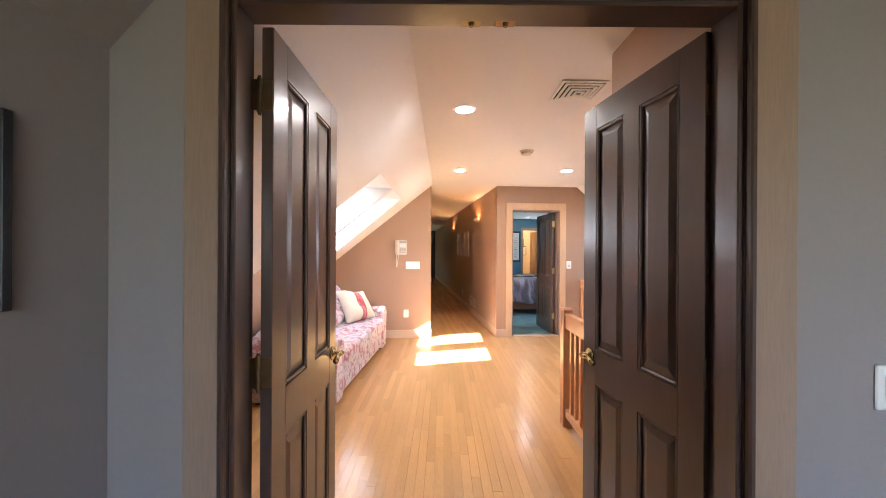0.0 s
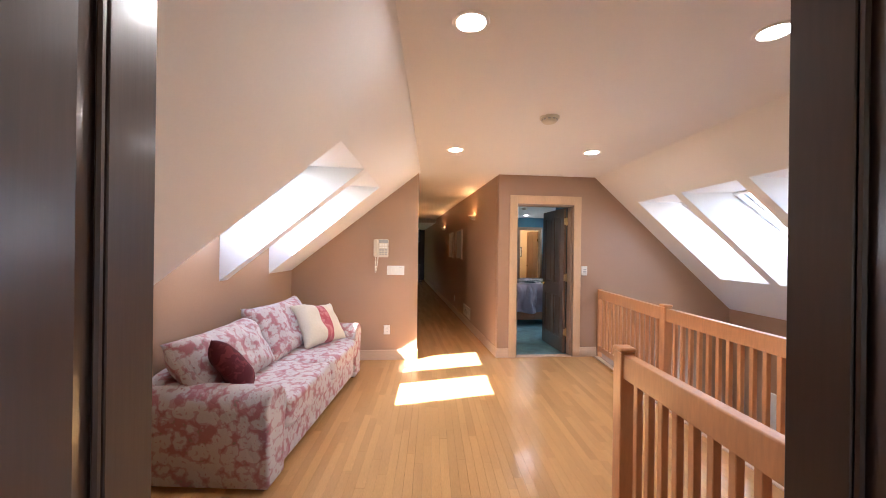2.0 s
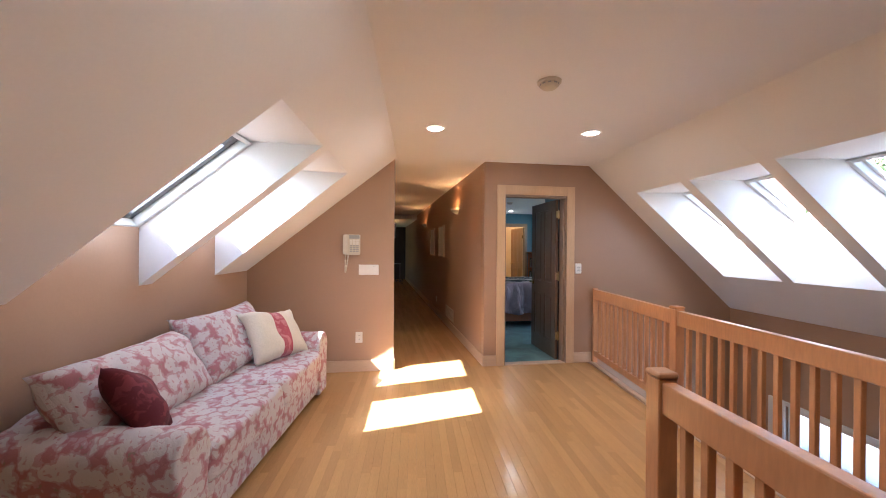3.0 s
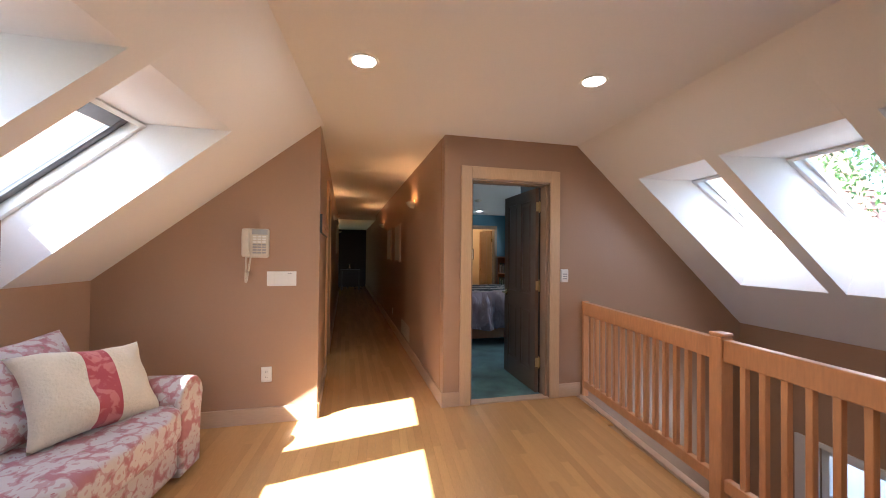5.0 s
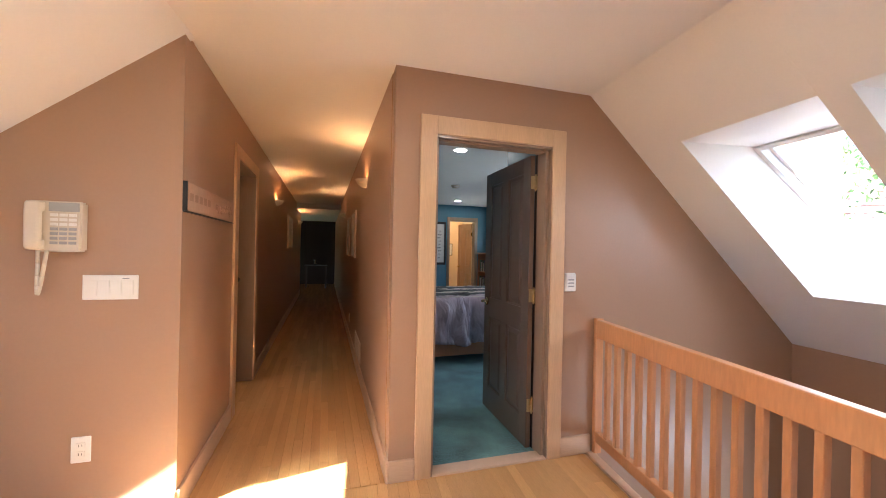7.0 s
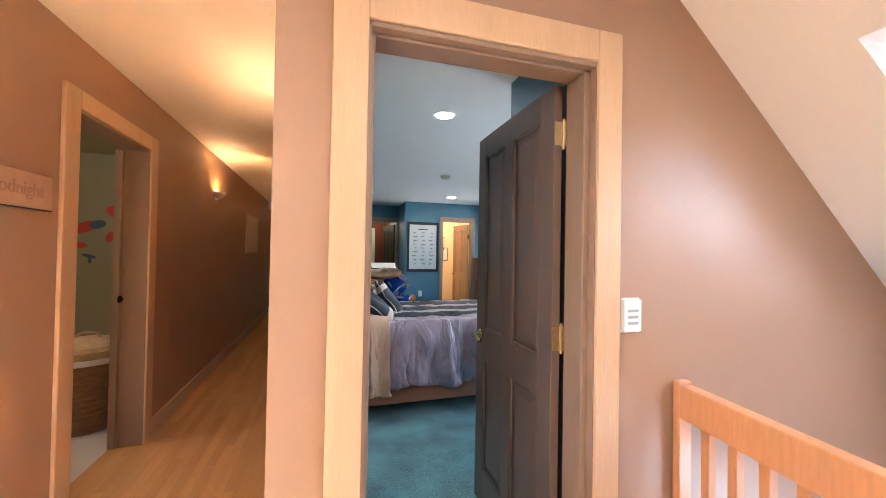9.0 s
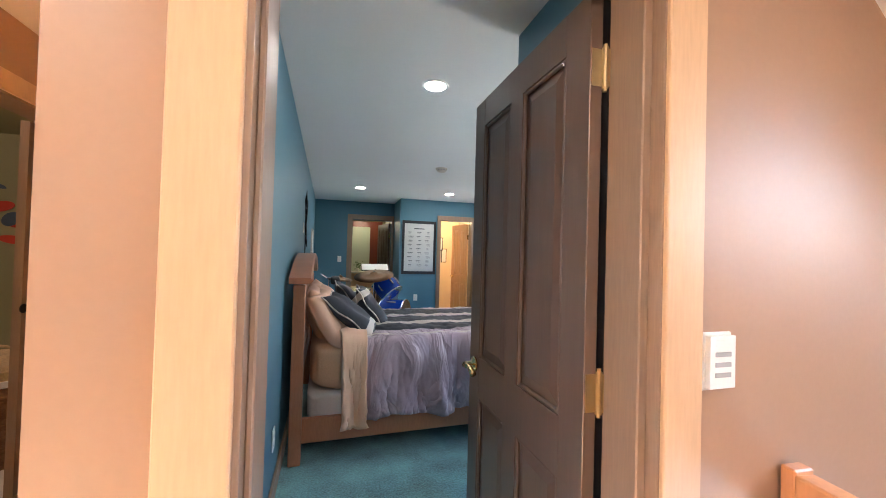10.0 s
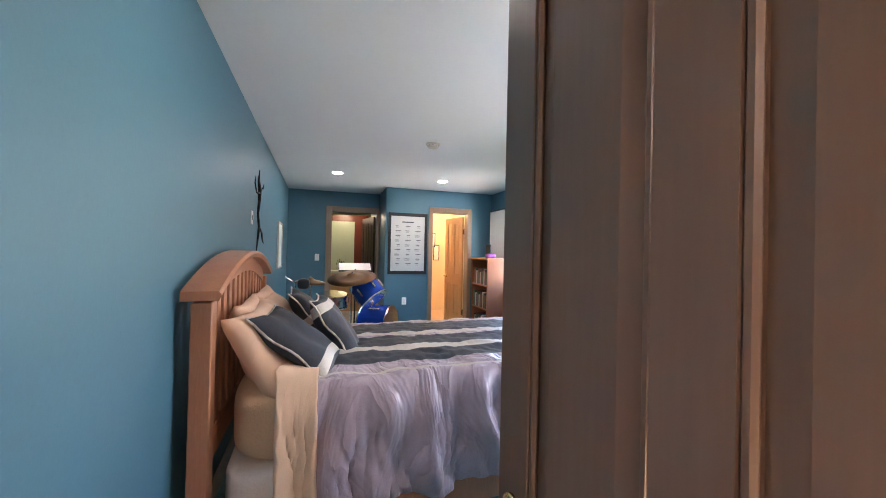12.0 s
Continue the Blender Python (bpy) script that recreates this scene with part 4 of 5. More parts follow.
plate("wall_switch", "white light switch in the blue recess", "wall switch", 0.075, 0.12, Matrix.Translation((3.06, 14.559, 1.235)), [("rocker", -0.016, 0.016, -0.033, 0.033, 0.003, PLASTIC)])
plate("wall_outlet", "white wall outlet low on the corridor wall", "outlet", 0.075, 0.12, Matrix.Translation((2.66, 7.4, 0)) @ Matrix.Rotation(math.atan(0.031), 4, "Z") @ pose(-0.001, 3.5, 0.32, 0, 0, -90), socket)
plate("wall_switch", "white light switch on the grey wall", "wall switch", 0.075, 0.12, HALL @ pose(1.365, -4.879, 1.05, 0, 0, 0), [("rocker", -0.016, 0.016, -0.033, 0.033, 0.003, PLASTIC)])

phone = thing("wall_phone", "cream wall telephone with handset and hanging cord", "telephone", (1.135, 7.40, 1.43))
bm = bmesh.new()
prism(bm, [(-0.085, -0.115), (0.085, -0.115), (0.085, 0.115), (-0.085, 0.115)], -0.055, 0.0)
bmesh.ops.bevel(bm, geom=bm.edges[:], offset=0.008, segments=2, affect="EDGES")
part("body", bm, OLDWHITE, phone)
part("display_strip", boxes((-0.032, 0.080, -0.058, -0.054, 0.068, 0.108), bevel=0.001), GREYPLASTIC, phone, "grey label strip")
for r in range(7):
    for c in range(3):
        part("key", boxes((-0.026 + c * 0.034, 0.002 + c * 0.034, -0.059, -0.054, 0.045 - r * 0.021, 0.058 - r * 0.021), bevel=0.001), PLASTIC if r < 3 else GREYPLASTIC, phone)
bm = bmesh.new()
soft_box(bm, -0.096, -0.044, -0.100, -0.070, -0.105, 0.110, 8, 6)
soft_box(bm, -0.098, -0.042, -0.090, -0.052, 0.062, 0.112, 5, 5)
soft_box(bm, -0.098, -0.042, -0.090, -0.052, -0.107, -0.057, 5, 5)
part("handset", bm, OLDWHITE, phone, smooth=True)
bm = bmesh.new()
pts = [(-0.072, -0.05, -0.105)] + [(-0.072 - 0.016 * math.sin(math.pi * i / 10) + 0.030 * (i / 10), -0.045, -0.105 - 0.205 * math.sin(math.pi * i / 10)) for i in range(1, 11)]
for a, b in zip(pts, pts[1:]):
    rod(bm, a, b, 0.0075, 8)
part("cord", bm, OLDWHITE, phone, "coiled cream cord in a loop", smooth=True)


# --- the sofa ---
SOFA = pose(0.69, 4.79, 0, 0, 0, -7.4)
sofa = thing("sofa", "rose and cream floral upholstered sofa against the knee wall", "sofa")
sofa.matrix_world = SOFA
LEN, DEP = 2.10, 0.83
bm = bmesh.new()
soft_box(bm, -DEP, -0.03, 0.05, LEN - 0.05, 0.05, 0.30, 14, 10)
part("base", bm, FLORAL, sofa, smooth=True)
for i, (y0, y1) in enumerate(((0.20, 1.055), (1.045, 1.90))):
    bm = bmesh.new()
    soft_box(bm, -0.62, 0.025, y0, y1, 0.265, 0.475, 7, 18, 0.016, i * 3.0)
    part("seat_cushion", bm, FLORAL, sofa, smooth=True)
bm = bmesh.new()
soft_box(bm, -DEP, -DEP + 0.18, 0.06, LEN - 0.06, 0.10, 0.66, 7, 12, 0.008)
part("back_frame", bm, FLORAL, sofa, smooth=True)
for y0, sgn in ((0.0, -1), (LEN, 1)):
    prof = []
    for k in range(13):
        a = math.pi * (k / 12)
        prof.append((0.125 * math.cos(a), 0.47 + 0.13 * math.sin(a)))
    prof = [(0.10, 0.04)] + [(0.105, 0.36)] + prof + [(-0.105, 0.36), (-0.10, 0.04)]
    bm = bmesh.new()
    mm = Matrix(((0, 0, 1, -DEP), (1, 0, 0, y0 - sgn * 0.12), (0, 1, 0, 0), (0, 0, 0, 1)))
    sweep(bm, prof, mm, 0.0, DEP - 0.01)
    bmesh.ops.recalc_face_normals(bm, faces=bm.faces)
    caps = [f for f in bm.faces if len(f.verts) > 6]
    bmesh.ops.bevel(bm, geom=list({e for f in caps for e in f.edges}), offset=0.022, segments=3, affect="EDGES", profile=0.6)
    part("arm", bm, FLORAL, sofa, "rolled floral arm", smooth=True)
for i, (yc, h, z, tilt, rz, pin, w) in enumerate(((0.54, 0.47, 0.640, 58, 2, 0.06, 0.97), (1.43, 0.56, 0.665, 60, -3, 0.13, 0.97))):
    bm = bmesh.new()
    pillow(bm, w, h, 0.24, 26, 2.0 + i * 4, ripple=0.035, full=0.5, pinch=pin)
    part("back_cushion", bm, FLORAL, sofa, "plump floral back cushion", smooth=True, at=pose(-0.585, yc, z, tilt, 0, 90 + rz))
for x in (-0.09, -DEP + 0.09):
    for y in (0.10, LEN - 0.10):
        part("foot", boxes((x - 0.03, x + 0.03, y - 0.03, y + 0.03, 0.0, 0.07), bevel=0.004), BLACK, sofa)
bm = bmesh.new()
pillow(bm, 0.58, 0.46, 0.19, 26, 9.0, ((0.38, 0.62, 1),), 0.03, 0.5, 0.10)
cush = solid("throw_cushion", bm, [OATMEAL, ROSE], "oatmeal cushion with a rose damask band on the sofa", "cushion", smooth=True)
cush.matrix_world = SOFA @ pose(-0.325, 1.655, 0.650, 56, 6, 70)
bm = bmesh.new()
pillow(bm, 0.42, 0.40, 0.16, 24, 14.0, (), 0.024, 0.55, 0.12)
cush = solid("throw_cushion", bm, [MAROON], "dark maroon velvet cushion leaning on the sofa arm", "cushion", smooth=True)
cush.matrix_world = SOFA @ pose(-0.40, 0.30, 0.63, 58, 22, 118)


# --- the corridor: sconces, pictures, sign, grille ---
CW = Matrix.Translation((1.6, 7.4, 0)) @ Matrix.Rotation(math.atan(K), 4, "Z")
CE = Matrix.Translation((2.66, 7.4, 0)) @ Matrix.Rotation(math.atan(0.031), 4, "Z")


def sconce(m):
    """A small half-bowl uplighter on a wall, its back at x = 0, standing out along +x."""
    ob = thing("wall_sconce", "small lit half-bowl wall sconce shining upward", "wall light", group="corridor wall sconces")
    ob.matrix_world = m
    bm = bmesh.new()
    n = 14
    rings = []
    for r, z in ((0.012, -0.058), (0.045, -0.050), (0.075, -0.020), (0.094, 0.018), (0.089, 0.018), (0.071, -0.014), (0.02, -0.044)):
        rings.append([bm.verts.new((r * math.sin(math.pi * i / n) * 1.15, r * math.cos(math.pi * i / n), z)) for i in range(n + 1)])
    for a, b in zip(rings, rings[1:]):
        for i in range(n):
            bm.faces.new((a[i], a[i + 1], b[i + 1], b[i]))
    bowl = part("bowl", bm, OLDWHITE, ob, "cream half bowl", smooth=True)
    part("back_plate", boxes((0.0, 0.006, -0.05, 0.05, -0.05, 0.05), bevel=0.002), OLDWHITE, ob)
    bm = bmesh.new()
    soft_box(bm, 0.022, 0.062, -0.02, 0.02, -0.040, -0.018, 3, 5)
    part("lamp", bm, SCONCEGLOW, bowl, "glowing warm lamp", smooth=True)
    return ob


s0 = sconce(CE @ pose(-0.001, 1.50, 2.0, 0, 0, 180))
copy_thing(s0, CE @ pose(-0.001, 5.3, 2.0, 0, 0, 180))
copy_thing(s0, CW @ pose(0.001, 3.6, 2.0))
copy_thing(s0, CW @ pose(0.001, 8.2, 2.0))


def picture(m, w, h, label, frame_mat, face_mat, bars=0, name="picture_frame", edge=0.02):
    """A flat framed picture in the x-z plane, facing -y."""
    ob = thing(name, label, "picture")
    ob.matrix_world = m
    for q in ((-w / 2, -w / 2 + edge, -h / 2, h / 2), (w / 2 - edge, w / 2, -h / 2, h / 2), (-w / 2 + edge, w / 2 - edge, -h / 2, -h / 2 + edge), (-w / 2 + edge, w / 2 - edge, h / 2 - edge, h / 2)):
        part("frame", boxes((q[0], q[1], -0.022, 0, q[2], q[3]), bevel=0.002), frame_mat, ob)
    part("picture", boxes((-w / 2 + edge, w / 2 - edge, -0.012, -0.002, -h / 2 + edge, h / 2 - edge)), face_mat, ob)
    for k in range(bars):
        part("printed_line", boxes((-w * 0.2, w * 0.2, -0.0135, -0.0121, h * (0.3 - 0.6 * k / max(1, bars - 1)) - 0.008, h * (0.3 - 0.6 * k / max(1, bars - 1)) + 0.008)), INK, ob)
    return ob


picture(CE @ pose(-0.001, 2.9, 1.53, 0, 0, -90), 0.62, 0.60, "pale framed picture on the corridor wall", CANVAS, PAPER)
picture(CE @ pose(-0.001, 4.05, 1.53, 0, 0, -90), 0.62, 0.60, "pale framed picture on the corridor wall", CANVAS, PAPER)
picture(CW @ pose(0.001, 5.75, 1.64, 0, 0, 90), 1.0, 0.62, "pale framed picture on the corridor wall", CANVAS, PAPER)
FAINT = shade("faded_brown_lettering", (0.40, 0.255, 0.17), 0.7)
sign = thing("wall_sign", "long pale wooden sign with faded lettering", "sign")
sign.matrix_world = CW @ pose(0.001, 0.50, 1.605, 0, 0, 90)
part("board", boxes((-0.49, 0.49, -0.018, 0, -0.074, 0.074), bevel=0.003), SIGNWOOD, sign)
part("board_rim", boxes((-0.49, 0.49, -0.020, 0, -0.080, -0.0745)), BLACK, sign, "thin dark lower rim")
part("board_edge", boxes((-0.50, -0.491, -0.020, 0, -0.076, 0.076)), BLACK, sign, "black painted edge")
flat_text("say goodnight", 0.078, FAINT, sign, pose(0.22, -0.0195, -0.022, 90, 0, 0))
bm = boxes(*[(-0.45 + 0.075 * i, -0.40 + 0.075 * i, -0.0192, -0.0181, -0.018, 0.022) for i in range(5)])
part("worn_lettering", bm, FAINT, sign, "faint unreadable lettering")
grille = thing("wall_grille", "white return-air grille above the baseboard", "grille")
grille.matrix_world = CE @ pose(-0.001, 2.05, 0.27, 0, 0, -90)
for q in ((-0.33, -0.30, -0.10, 0.10), (0.30, 0.33, -0.10, 0.10), (-0.30, 0.30, -0.10, -0.08), (-0.30, 0.30, 0.08, 0.10)):
    part("frame", boxes((q[0], q[1], -0.012, 0, q[2], q[3]), bevel=0.002), OLDWHITE, grille)
for k in range(8):
    bm = boxes((-0.30, 0.30, -0.010, -0.007, -0.078 + 0.0195 * k, -0.064 + 0.0195 * k))
    part("slat", bm, OLDWHITE, grille)
# black sheet gives the shade seen between the slats
part("backing", boxes((-0.30, 0.30, -0.003, 0, -0.08, 0.08)), IRON, grille)
table = thing("console_table", "dark wooden table at the corridor's end", "table", (1.7, 18.2, 0))
part("tabletop", boxes((-0.35, 0.35, -0.22, 0.22, 0.72, 0.75), bevel=0.004), DARKDOOR, table)
for x in (-0.31, 0.31):
    for y in (-0.18, 0.18):
        part("leg", boxes((x - 0.02, x + 0.02, y - 0.02, y + 0.02, 0, 0.72)), DARKDOOR, table)
bm = bmesh.new()
lathe(bm, [(0.04, 0), (0.06, 0.05), (0.03, 0.14), (0.045, 0.18)], 16)
solid("vase", bm, CHROME, "small shiny vase on the dark table", "vase", m=Matrix.Translation((1.65, 18.2, 0.75)), smooth=True)

# --- the side room: hamper and wall decal ---
hamper = thing("laundry_hamper", "round brown wicker hamper with straw lid", "hamper", (0.98, 9.83, 0))
bm = bmesh.new()
lathe(bm, [(0.235, 0.0)] + [(0.235 + 0.045 * (i / 26) + 0.005 * (i % 2), 0.01 + 0.53 * i / 26) for i in range(27)], 40)
part("basket", bm, WICKER, hamper)
bm = bmesh.new()
lathe(bm, [(0.288, 0.53), (0.290, 0.60), (0.27, 0.63), (0.12, 0.665), (0.01, 0.675)], 40)
part("lid", bm, WICKERTOP, hamper, "straw coloured domed lid")
bm = bmesh.new()
for k in range(8):
    a0, a1 = math.pi * k / 8, math.pi * (k + 1) / 8
    rod(bm, (0.08 * math.cos(a0), 0, 0.665 + 0.045 * math.sin(a0)), (0.08 * math.cos(a1), 0, 0.665 + 0.045 * math.sin(a1)), 0.009, 8)
part("lid_handle", bm, WICKERTOP, hamper)
bm = bmesh.new()
lathe(bm, [(0.286, 0.505), (0.292, 0.51), (0.292, 0.545), (0.286, 0.55)], 40)
part("cloth_liner", bm, PAPER, hamper, "white cloth liner folded over the rim")
decal = thing("wall_decal", "red and slate blue abstract wall decal", "decal")
decal.matrix_world = Matrix.Translation((0.22, 11.298, 1.62)) @ Matrix.Diagonal((0.9, 1.0, 0.9, 1.0))
# x, z, half width, half height, slant
for nm, mt, shapes in (
    ("red_shape", FROGRED, ((-0.32, 0.11, 0.17, 0.075, -12), (-0.09, -0.03, 0.21, 0.085, -20), (-0.19, -0.24, 0.19, 0.06, 8), (0.24, 0.16, 0.16, 0.09, 32), (0.18, -0.14, 0.06, 0.09, 20))),
    ("slate_shape", FROGBLUE, ((-0.22, -0.02, 0.12, 0.09, -40), (0.05, 0.01, 0.12, 0.07, -15), (0.33, 0.24, 0.11, 0.045, 30), (-0.34, 0.33, 0.10, 0.03, 20), (-0.36, 0.39, 0.03, 0.07, 10), (-0.03, -0.38, 0.10, 0.03, 15), (-0.02, -0.43, 0.025, 0.06, -8), (0.32, -0.19, 0.09, 0.03, 20), (0.33, -0.24, 0.025, 0.07, 6), (0.42, 0.29, 0.03, 0.07, -15)))):
    for x, z, w, h, slant in shapes:
        bm = bmesh.new()
        lathe(bm, [(1.0, 0), (0.985, 0.003)], 18, Matrix.Translation((x, -0.002 - 0.004 * (mt is FROGBLUE), z)) @ pose(0, 0, 0, 90, slant, 0) @ Matrix.Diagonal((0.75 * w, 0.75 * h, 1, 1)))
        part(nm, bm, mt, decal)

# --- the bed ---
bed = thing("bed", "red-brown wooden slat-headboard bed, made up", "bed", (2.80, 9.30, 0), 1.8)
BL = 2.12
WID = 1.62


def arch(v):
    return 1.165 + 0.155 * (1 - (2 * v - 1) ** 2)


for y in (0.0, WID - 0.075):
    bm = bmesh.new()
    box(bm, -0.02, 0.055, y, y + 0.075, 0, 1.155, bevel=0.004)
    part("post", bm, BEDWOOD, bed)
bm = bmesh.new()
n = 24
prev = None
for i in range(n + 1):
    v = i / n
    y = -0.035 + v * (WID + 0.07)
    z = arch(v)
    ring = [bm.verts.new(q) for q in ((-0.045, y, z), (0.085, y, z), (0.095, y, z + 0.022), (0.085, y, z + 0.038), (-0.045, y, z + 0.038))]
    if prev:
        for k in range(5):
            bm.faces.new((prev[k], prev[(k + 1) % 5], ring[(k + 1) % 5], ring[k]))
    else:
        bm.faces.new(ring)
    prev = ring
bm.faces.new(prev[::-1])
part("crest_rail", bm, BEDWOOD, bed, "arched moulded crest rail")
bm = bmesh.new()
prev = None
for i in range(n + 1):
    v = i / n
    y = 0.075 + v * (WID - 0.15)
    z = arch((y + 0.035) / (WID + 0.07))
    ring = [bm.verts.new(q) for q in ((0.0, y, z - 0.085), (0.035, y, z - 0.085), (0.035, y, z), (0.0, y, z))]
    if prev:
        for k in range(4):
            bm.faces.new((prev[k], prev[(k + 1) % 4], ring[(k + 1) % 4], ring[k]))
    else:
        bm.faces.new(ring)
    prev = ring
bm.faces.new(prev[::-1])
part("upper_rail", bm, BEDWOOD, bed)
part("lower_rail", boxes((0.0, 0.035, 0.075, WID - 0.075, 0.46, 0.60), bevel=0.003), BEDWOOD, bed)
for i in range(13):
    y = 0.12 + i * (WID - 0.24) / 12
    z = arch((y + 0.035) / (WID + 0.07)) - 0.08
    part("slat", boxes((0.006, 0.028, y - 0.028, y + 0.028, 0.59, z), bevel=0.002), BEDWOOD, bed)
for y0 in (0.05, WID - 0.085):
    part("side_rail", boxes((0.05, BL, y0, y0 + 0.035, 0.115, 0.275), bevel=0.004), BEDWOOD, bed, "broad wooden side rail")
for y in (0.03, WID - 0.10):
    part("foot_post", boxes((BL, BL + 0.07, y, y + 0.07, 0, 0.62), bevel=0.004), BEDWOOD, bed)
part("footboard", boxes((BL + 0.015, BL + 0.05, 0.10, WID - 0.10, 0.115, 0.55), bevel=0.003), BEDWOOD, bed)
bm = bmesh.new()
soft_box(bm, 0.075, BL - 0.02, 0.10, WID - 0.26, 0.22, 0.405, 16, 12)
part("box_spring", bm, TICKING, bed, "off-white box spring", smooth=True)
bm = bmesh.new()
soft_box(bm, 0.08, BL - 0.02, 0.080, WID - 0.26, 0.395, 0.755, 7, 18)
part("mattress", bm, KHAKI, bed, "mattress in a khaki cover", smooth=True)
BED = bed.matrix_world.copy()
TOP = 0.770


def drape(name, label, mats, x0, x1, hang, nx, side_n, fold, seed, bands=(), puff=0.03, lift=0.0, thick=0.018):
    """Bedding laid over the mattress and hanging down on both sides in folds."""
    top0, top1 = 0.03, WID - 0.24
    path = []
    for k in range(side_n + 1):
        path.append(("near", k / side_n))
    nt = 60
    for k in range(1, nt + 1):
        path.append(("top", k / nt))
    for k in range(1, 7):
        path.append(("far", k / 6))
    bm = bmesh.new()
    rows = []
    for i in range(nx + 1):
        u = i / nx
        x = x0 + u * (x1 - x0)
        row = []
        for kind, v in path:
            w = x + 0.10 * noise.noise(Vector((x * 2, v * 1.5, seed)))
            w += 0.12 * (v - 0.5) * math.sin(x * 5 + seed)
            ruf = fold * (0.9 - 1.3 * abs(math.sin(w * 11 + seed + 2.5 * noise.noise(Vector((x * 3, seed, 0))))) + 1.0 * noise.noise(Vector((w * 9 + seed, v * 2.2, 3))) - 0.55 * abs(noise.noise(Vector((w * 16, v * 4, 7)))) - 0.5 * abs(noise.noise(Vector((w * 30 + v * 6, v * 9, 9)))))
            if kind == "near":
                z = hang + 0.02 * math.sin(x * 9 + seed) + v * (TOP + lift - hang)
                y = top0 - 0.012 - (0.25 + (1 - v)) ** 0.8 * (0.028 + ruf) * min(1.0, (1 - v) * 6) - 0.01 * math.sin(math.pi * v) + (0.02 * v ** 8)
                xx = x + 0.5 * ruf * (1 - v)
            elif kind == "top":
                y = top0 + v * (top1 - top0)
                z = TOP + lift + puff * math.sin(math.pi * v) ** 0.5 + 0.012 * noise.noise(Vector((x * 5, y * 7, seed))) - 0.016 * abs(noise.noise(Vector((x * 7 + 3 * y, y * 14, seed)))) + 0.005 * noise.noise(Vector((x * 24, y * 26, seed)))
                xx = x
            else:
                y, z, xx = top1 + 0.012, TOP + lift - v * (TOP - hang), x
            row.append(bm.verts.new((xx, y, z)))
        rows.append(row)
    for a, b in zip(rows, rows[1:]):
        for k in range(len(path) - 1):
            f = bm.faces.new((a[k], b[k], b[k + 1], a[k + 1]))
            y = f.calc_center_median().y if path[k][0] == "top" else -1
            f.material_index = next((mi for lo, hi, mi in bands if lo <= y < hi), 0)
    ob = solid(name, bm, mats, label, "bedding", smooth=True)
    md = ob.modifiers.new("thick", "SOLIDIFY")
    md.thickness, md.offset = thick, 1.0
    ob.matrix_world = BED
    return ob


drape("duvet", "grey-mauve satin duvet with navy and cream stripes", [SATIN, NAVY, STRIPE], 0.44, BL + 0.02, 0.265, 170, 16, 0.055, 2.0,
      ((0.10, 0.118, 2), (0.24, 0.42, 1), (0.42, 0.50, 2), (0.50, 0.72, 1), (0.78, 0.86, 2), (0.86, 1.2, 1), (1.28, 1.36, 2)))
drape("folded_sheet", "beige sheet folded back over the duvet's edge", [SHEET], 0.29, 0.46, 0.235, 22, 20, 0.030, 7.0, (), 0.02, 0.020, 0.040)


def bed_pillow(label, mats, w, h, t, at, seed, bands=(), piping=None):
    bm = bmesh.new()
    pillow(bm, w, h, t, 24, seed, bands, 0.022, 0.5, 0.12)
    ob = solid("pillow", bm, mats, label, "pillow", smooth=True, group="pillows on the bed")
    ob.matrix_world = BED @ at
    if piping:
        edge = []
        for k in range(48):
            s, c = k // 12, k % 12 / 6 - 1
            u, v = ((c, -1), (1, c), (-c, 1), (-1, -c))[s]
            x, y = w / 2 * u * (1 - 0.12 * (1 - v * v)), h / 2 * v * (1 - 0.12 * (1 - u * u))
            edge.append((x, y, 0.022 * noise.noise(Vector((x * 7 + seed, y * 7, seed)))))
        bm = bmesh.new()
        for p, q in zip(edge, edge[1:] + edge[:1]):
            rod(bm, p, q, 0.0055, 6)
        part("piping", bm, piping, ob, "pale corded piping", smooth=True)
    return ob


QUARTER = Matrix.Rotation(-math.pi / 2, 4, "Z")
for y, sd in ((0.50, 1.0), (1.08, 5.0)):
    bed_pillow("beige pillow leaning on the slatted headboard", [SHEET], 0.56, 0.40, 0.15, pose(0.125, y + 0.08, 0.905, 74, 0, 90), sd)
    bed_pillow("beige pillow in front of the headboard", [SHEET], 0.58, 0.44, 0.17, pose(0.215, y - 0.12, 0.885, 58, 0, 84), sd + 2)
bed_pillow("slate navy cushion with a cream band and piping", [NAVY, STRIPE], 0.48, 0.44, 0.13, pose(0.370, 0.33, 0.905, 38, 0, 80) @ QUARTER, 8.0, ((0.78, 0.90, 1),), STRIPE)
bed_pillow("slate navy cushion with piping leaning among the others", [NAVY, STRIPE], 0.46, 0.42, 0.13, pose(0.56, 0.66, 0.900, 54, 0, 84) @ QUARTER, 11.0, ((0.10, 0.22, 1),), STRIPE)
bed_pillow("slate navy cushion with a cream stripe", [NAVY, STRIPE], 0.46, 0.42, 0.13, pose(0.42, 1.06, 0.915, 48, 0, 92) @ QUARTER, 13.0, ((0.4, 0.55, 1),), STRIPE)

# --- wall sculpture, wall picture ---
iron = thing("wall_sculpture", "slender black iron branch-like wall sculpture", "sculpture")
iron.matrix_world = BW @ pose(0.012, 3.60, 1.69)


def limb(name, pts, radii):
    """A bent iron limb that swells and tapers along its way."""
    bm = bmesh.new()
    for (a, b), r0, r1 in zip(zip(pts, pts[1:]), radii, radii[1:]):
        rod(bm, (0, 2.4 * a[0], a[1]), (0, 2.4 * b[0], b[1]), r0, 8, r1)
    part(name, bm, IRON, iron, smooth=True)


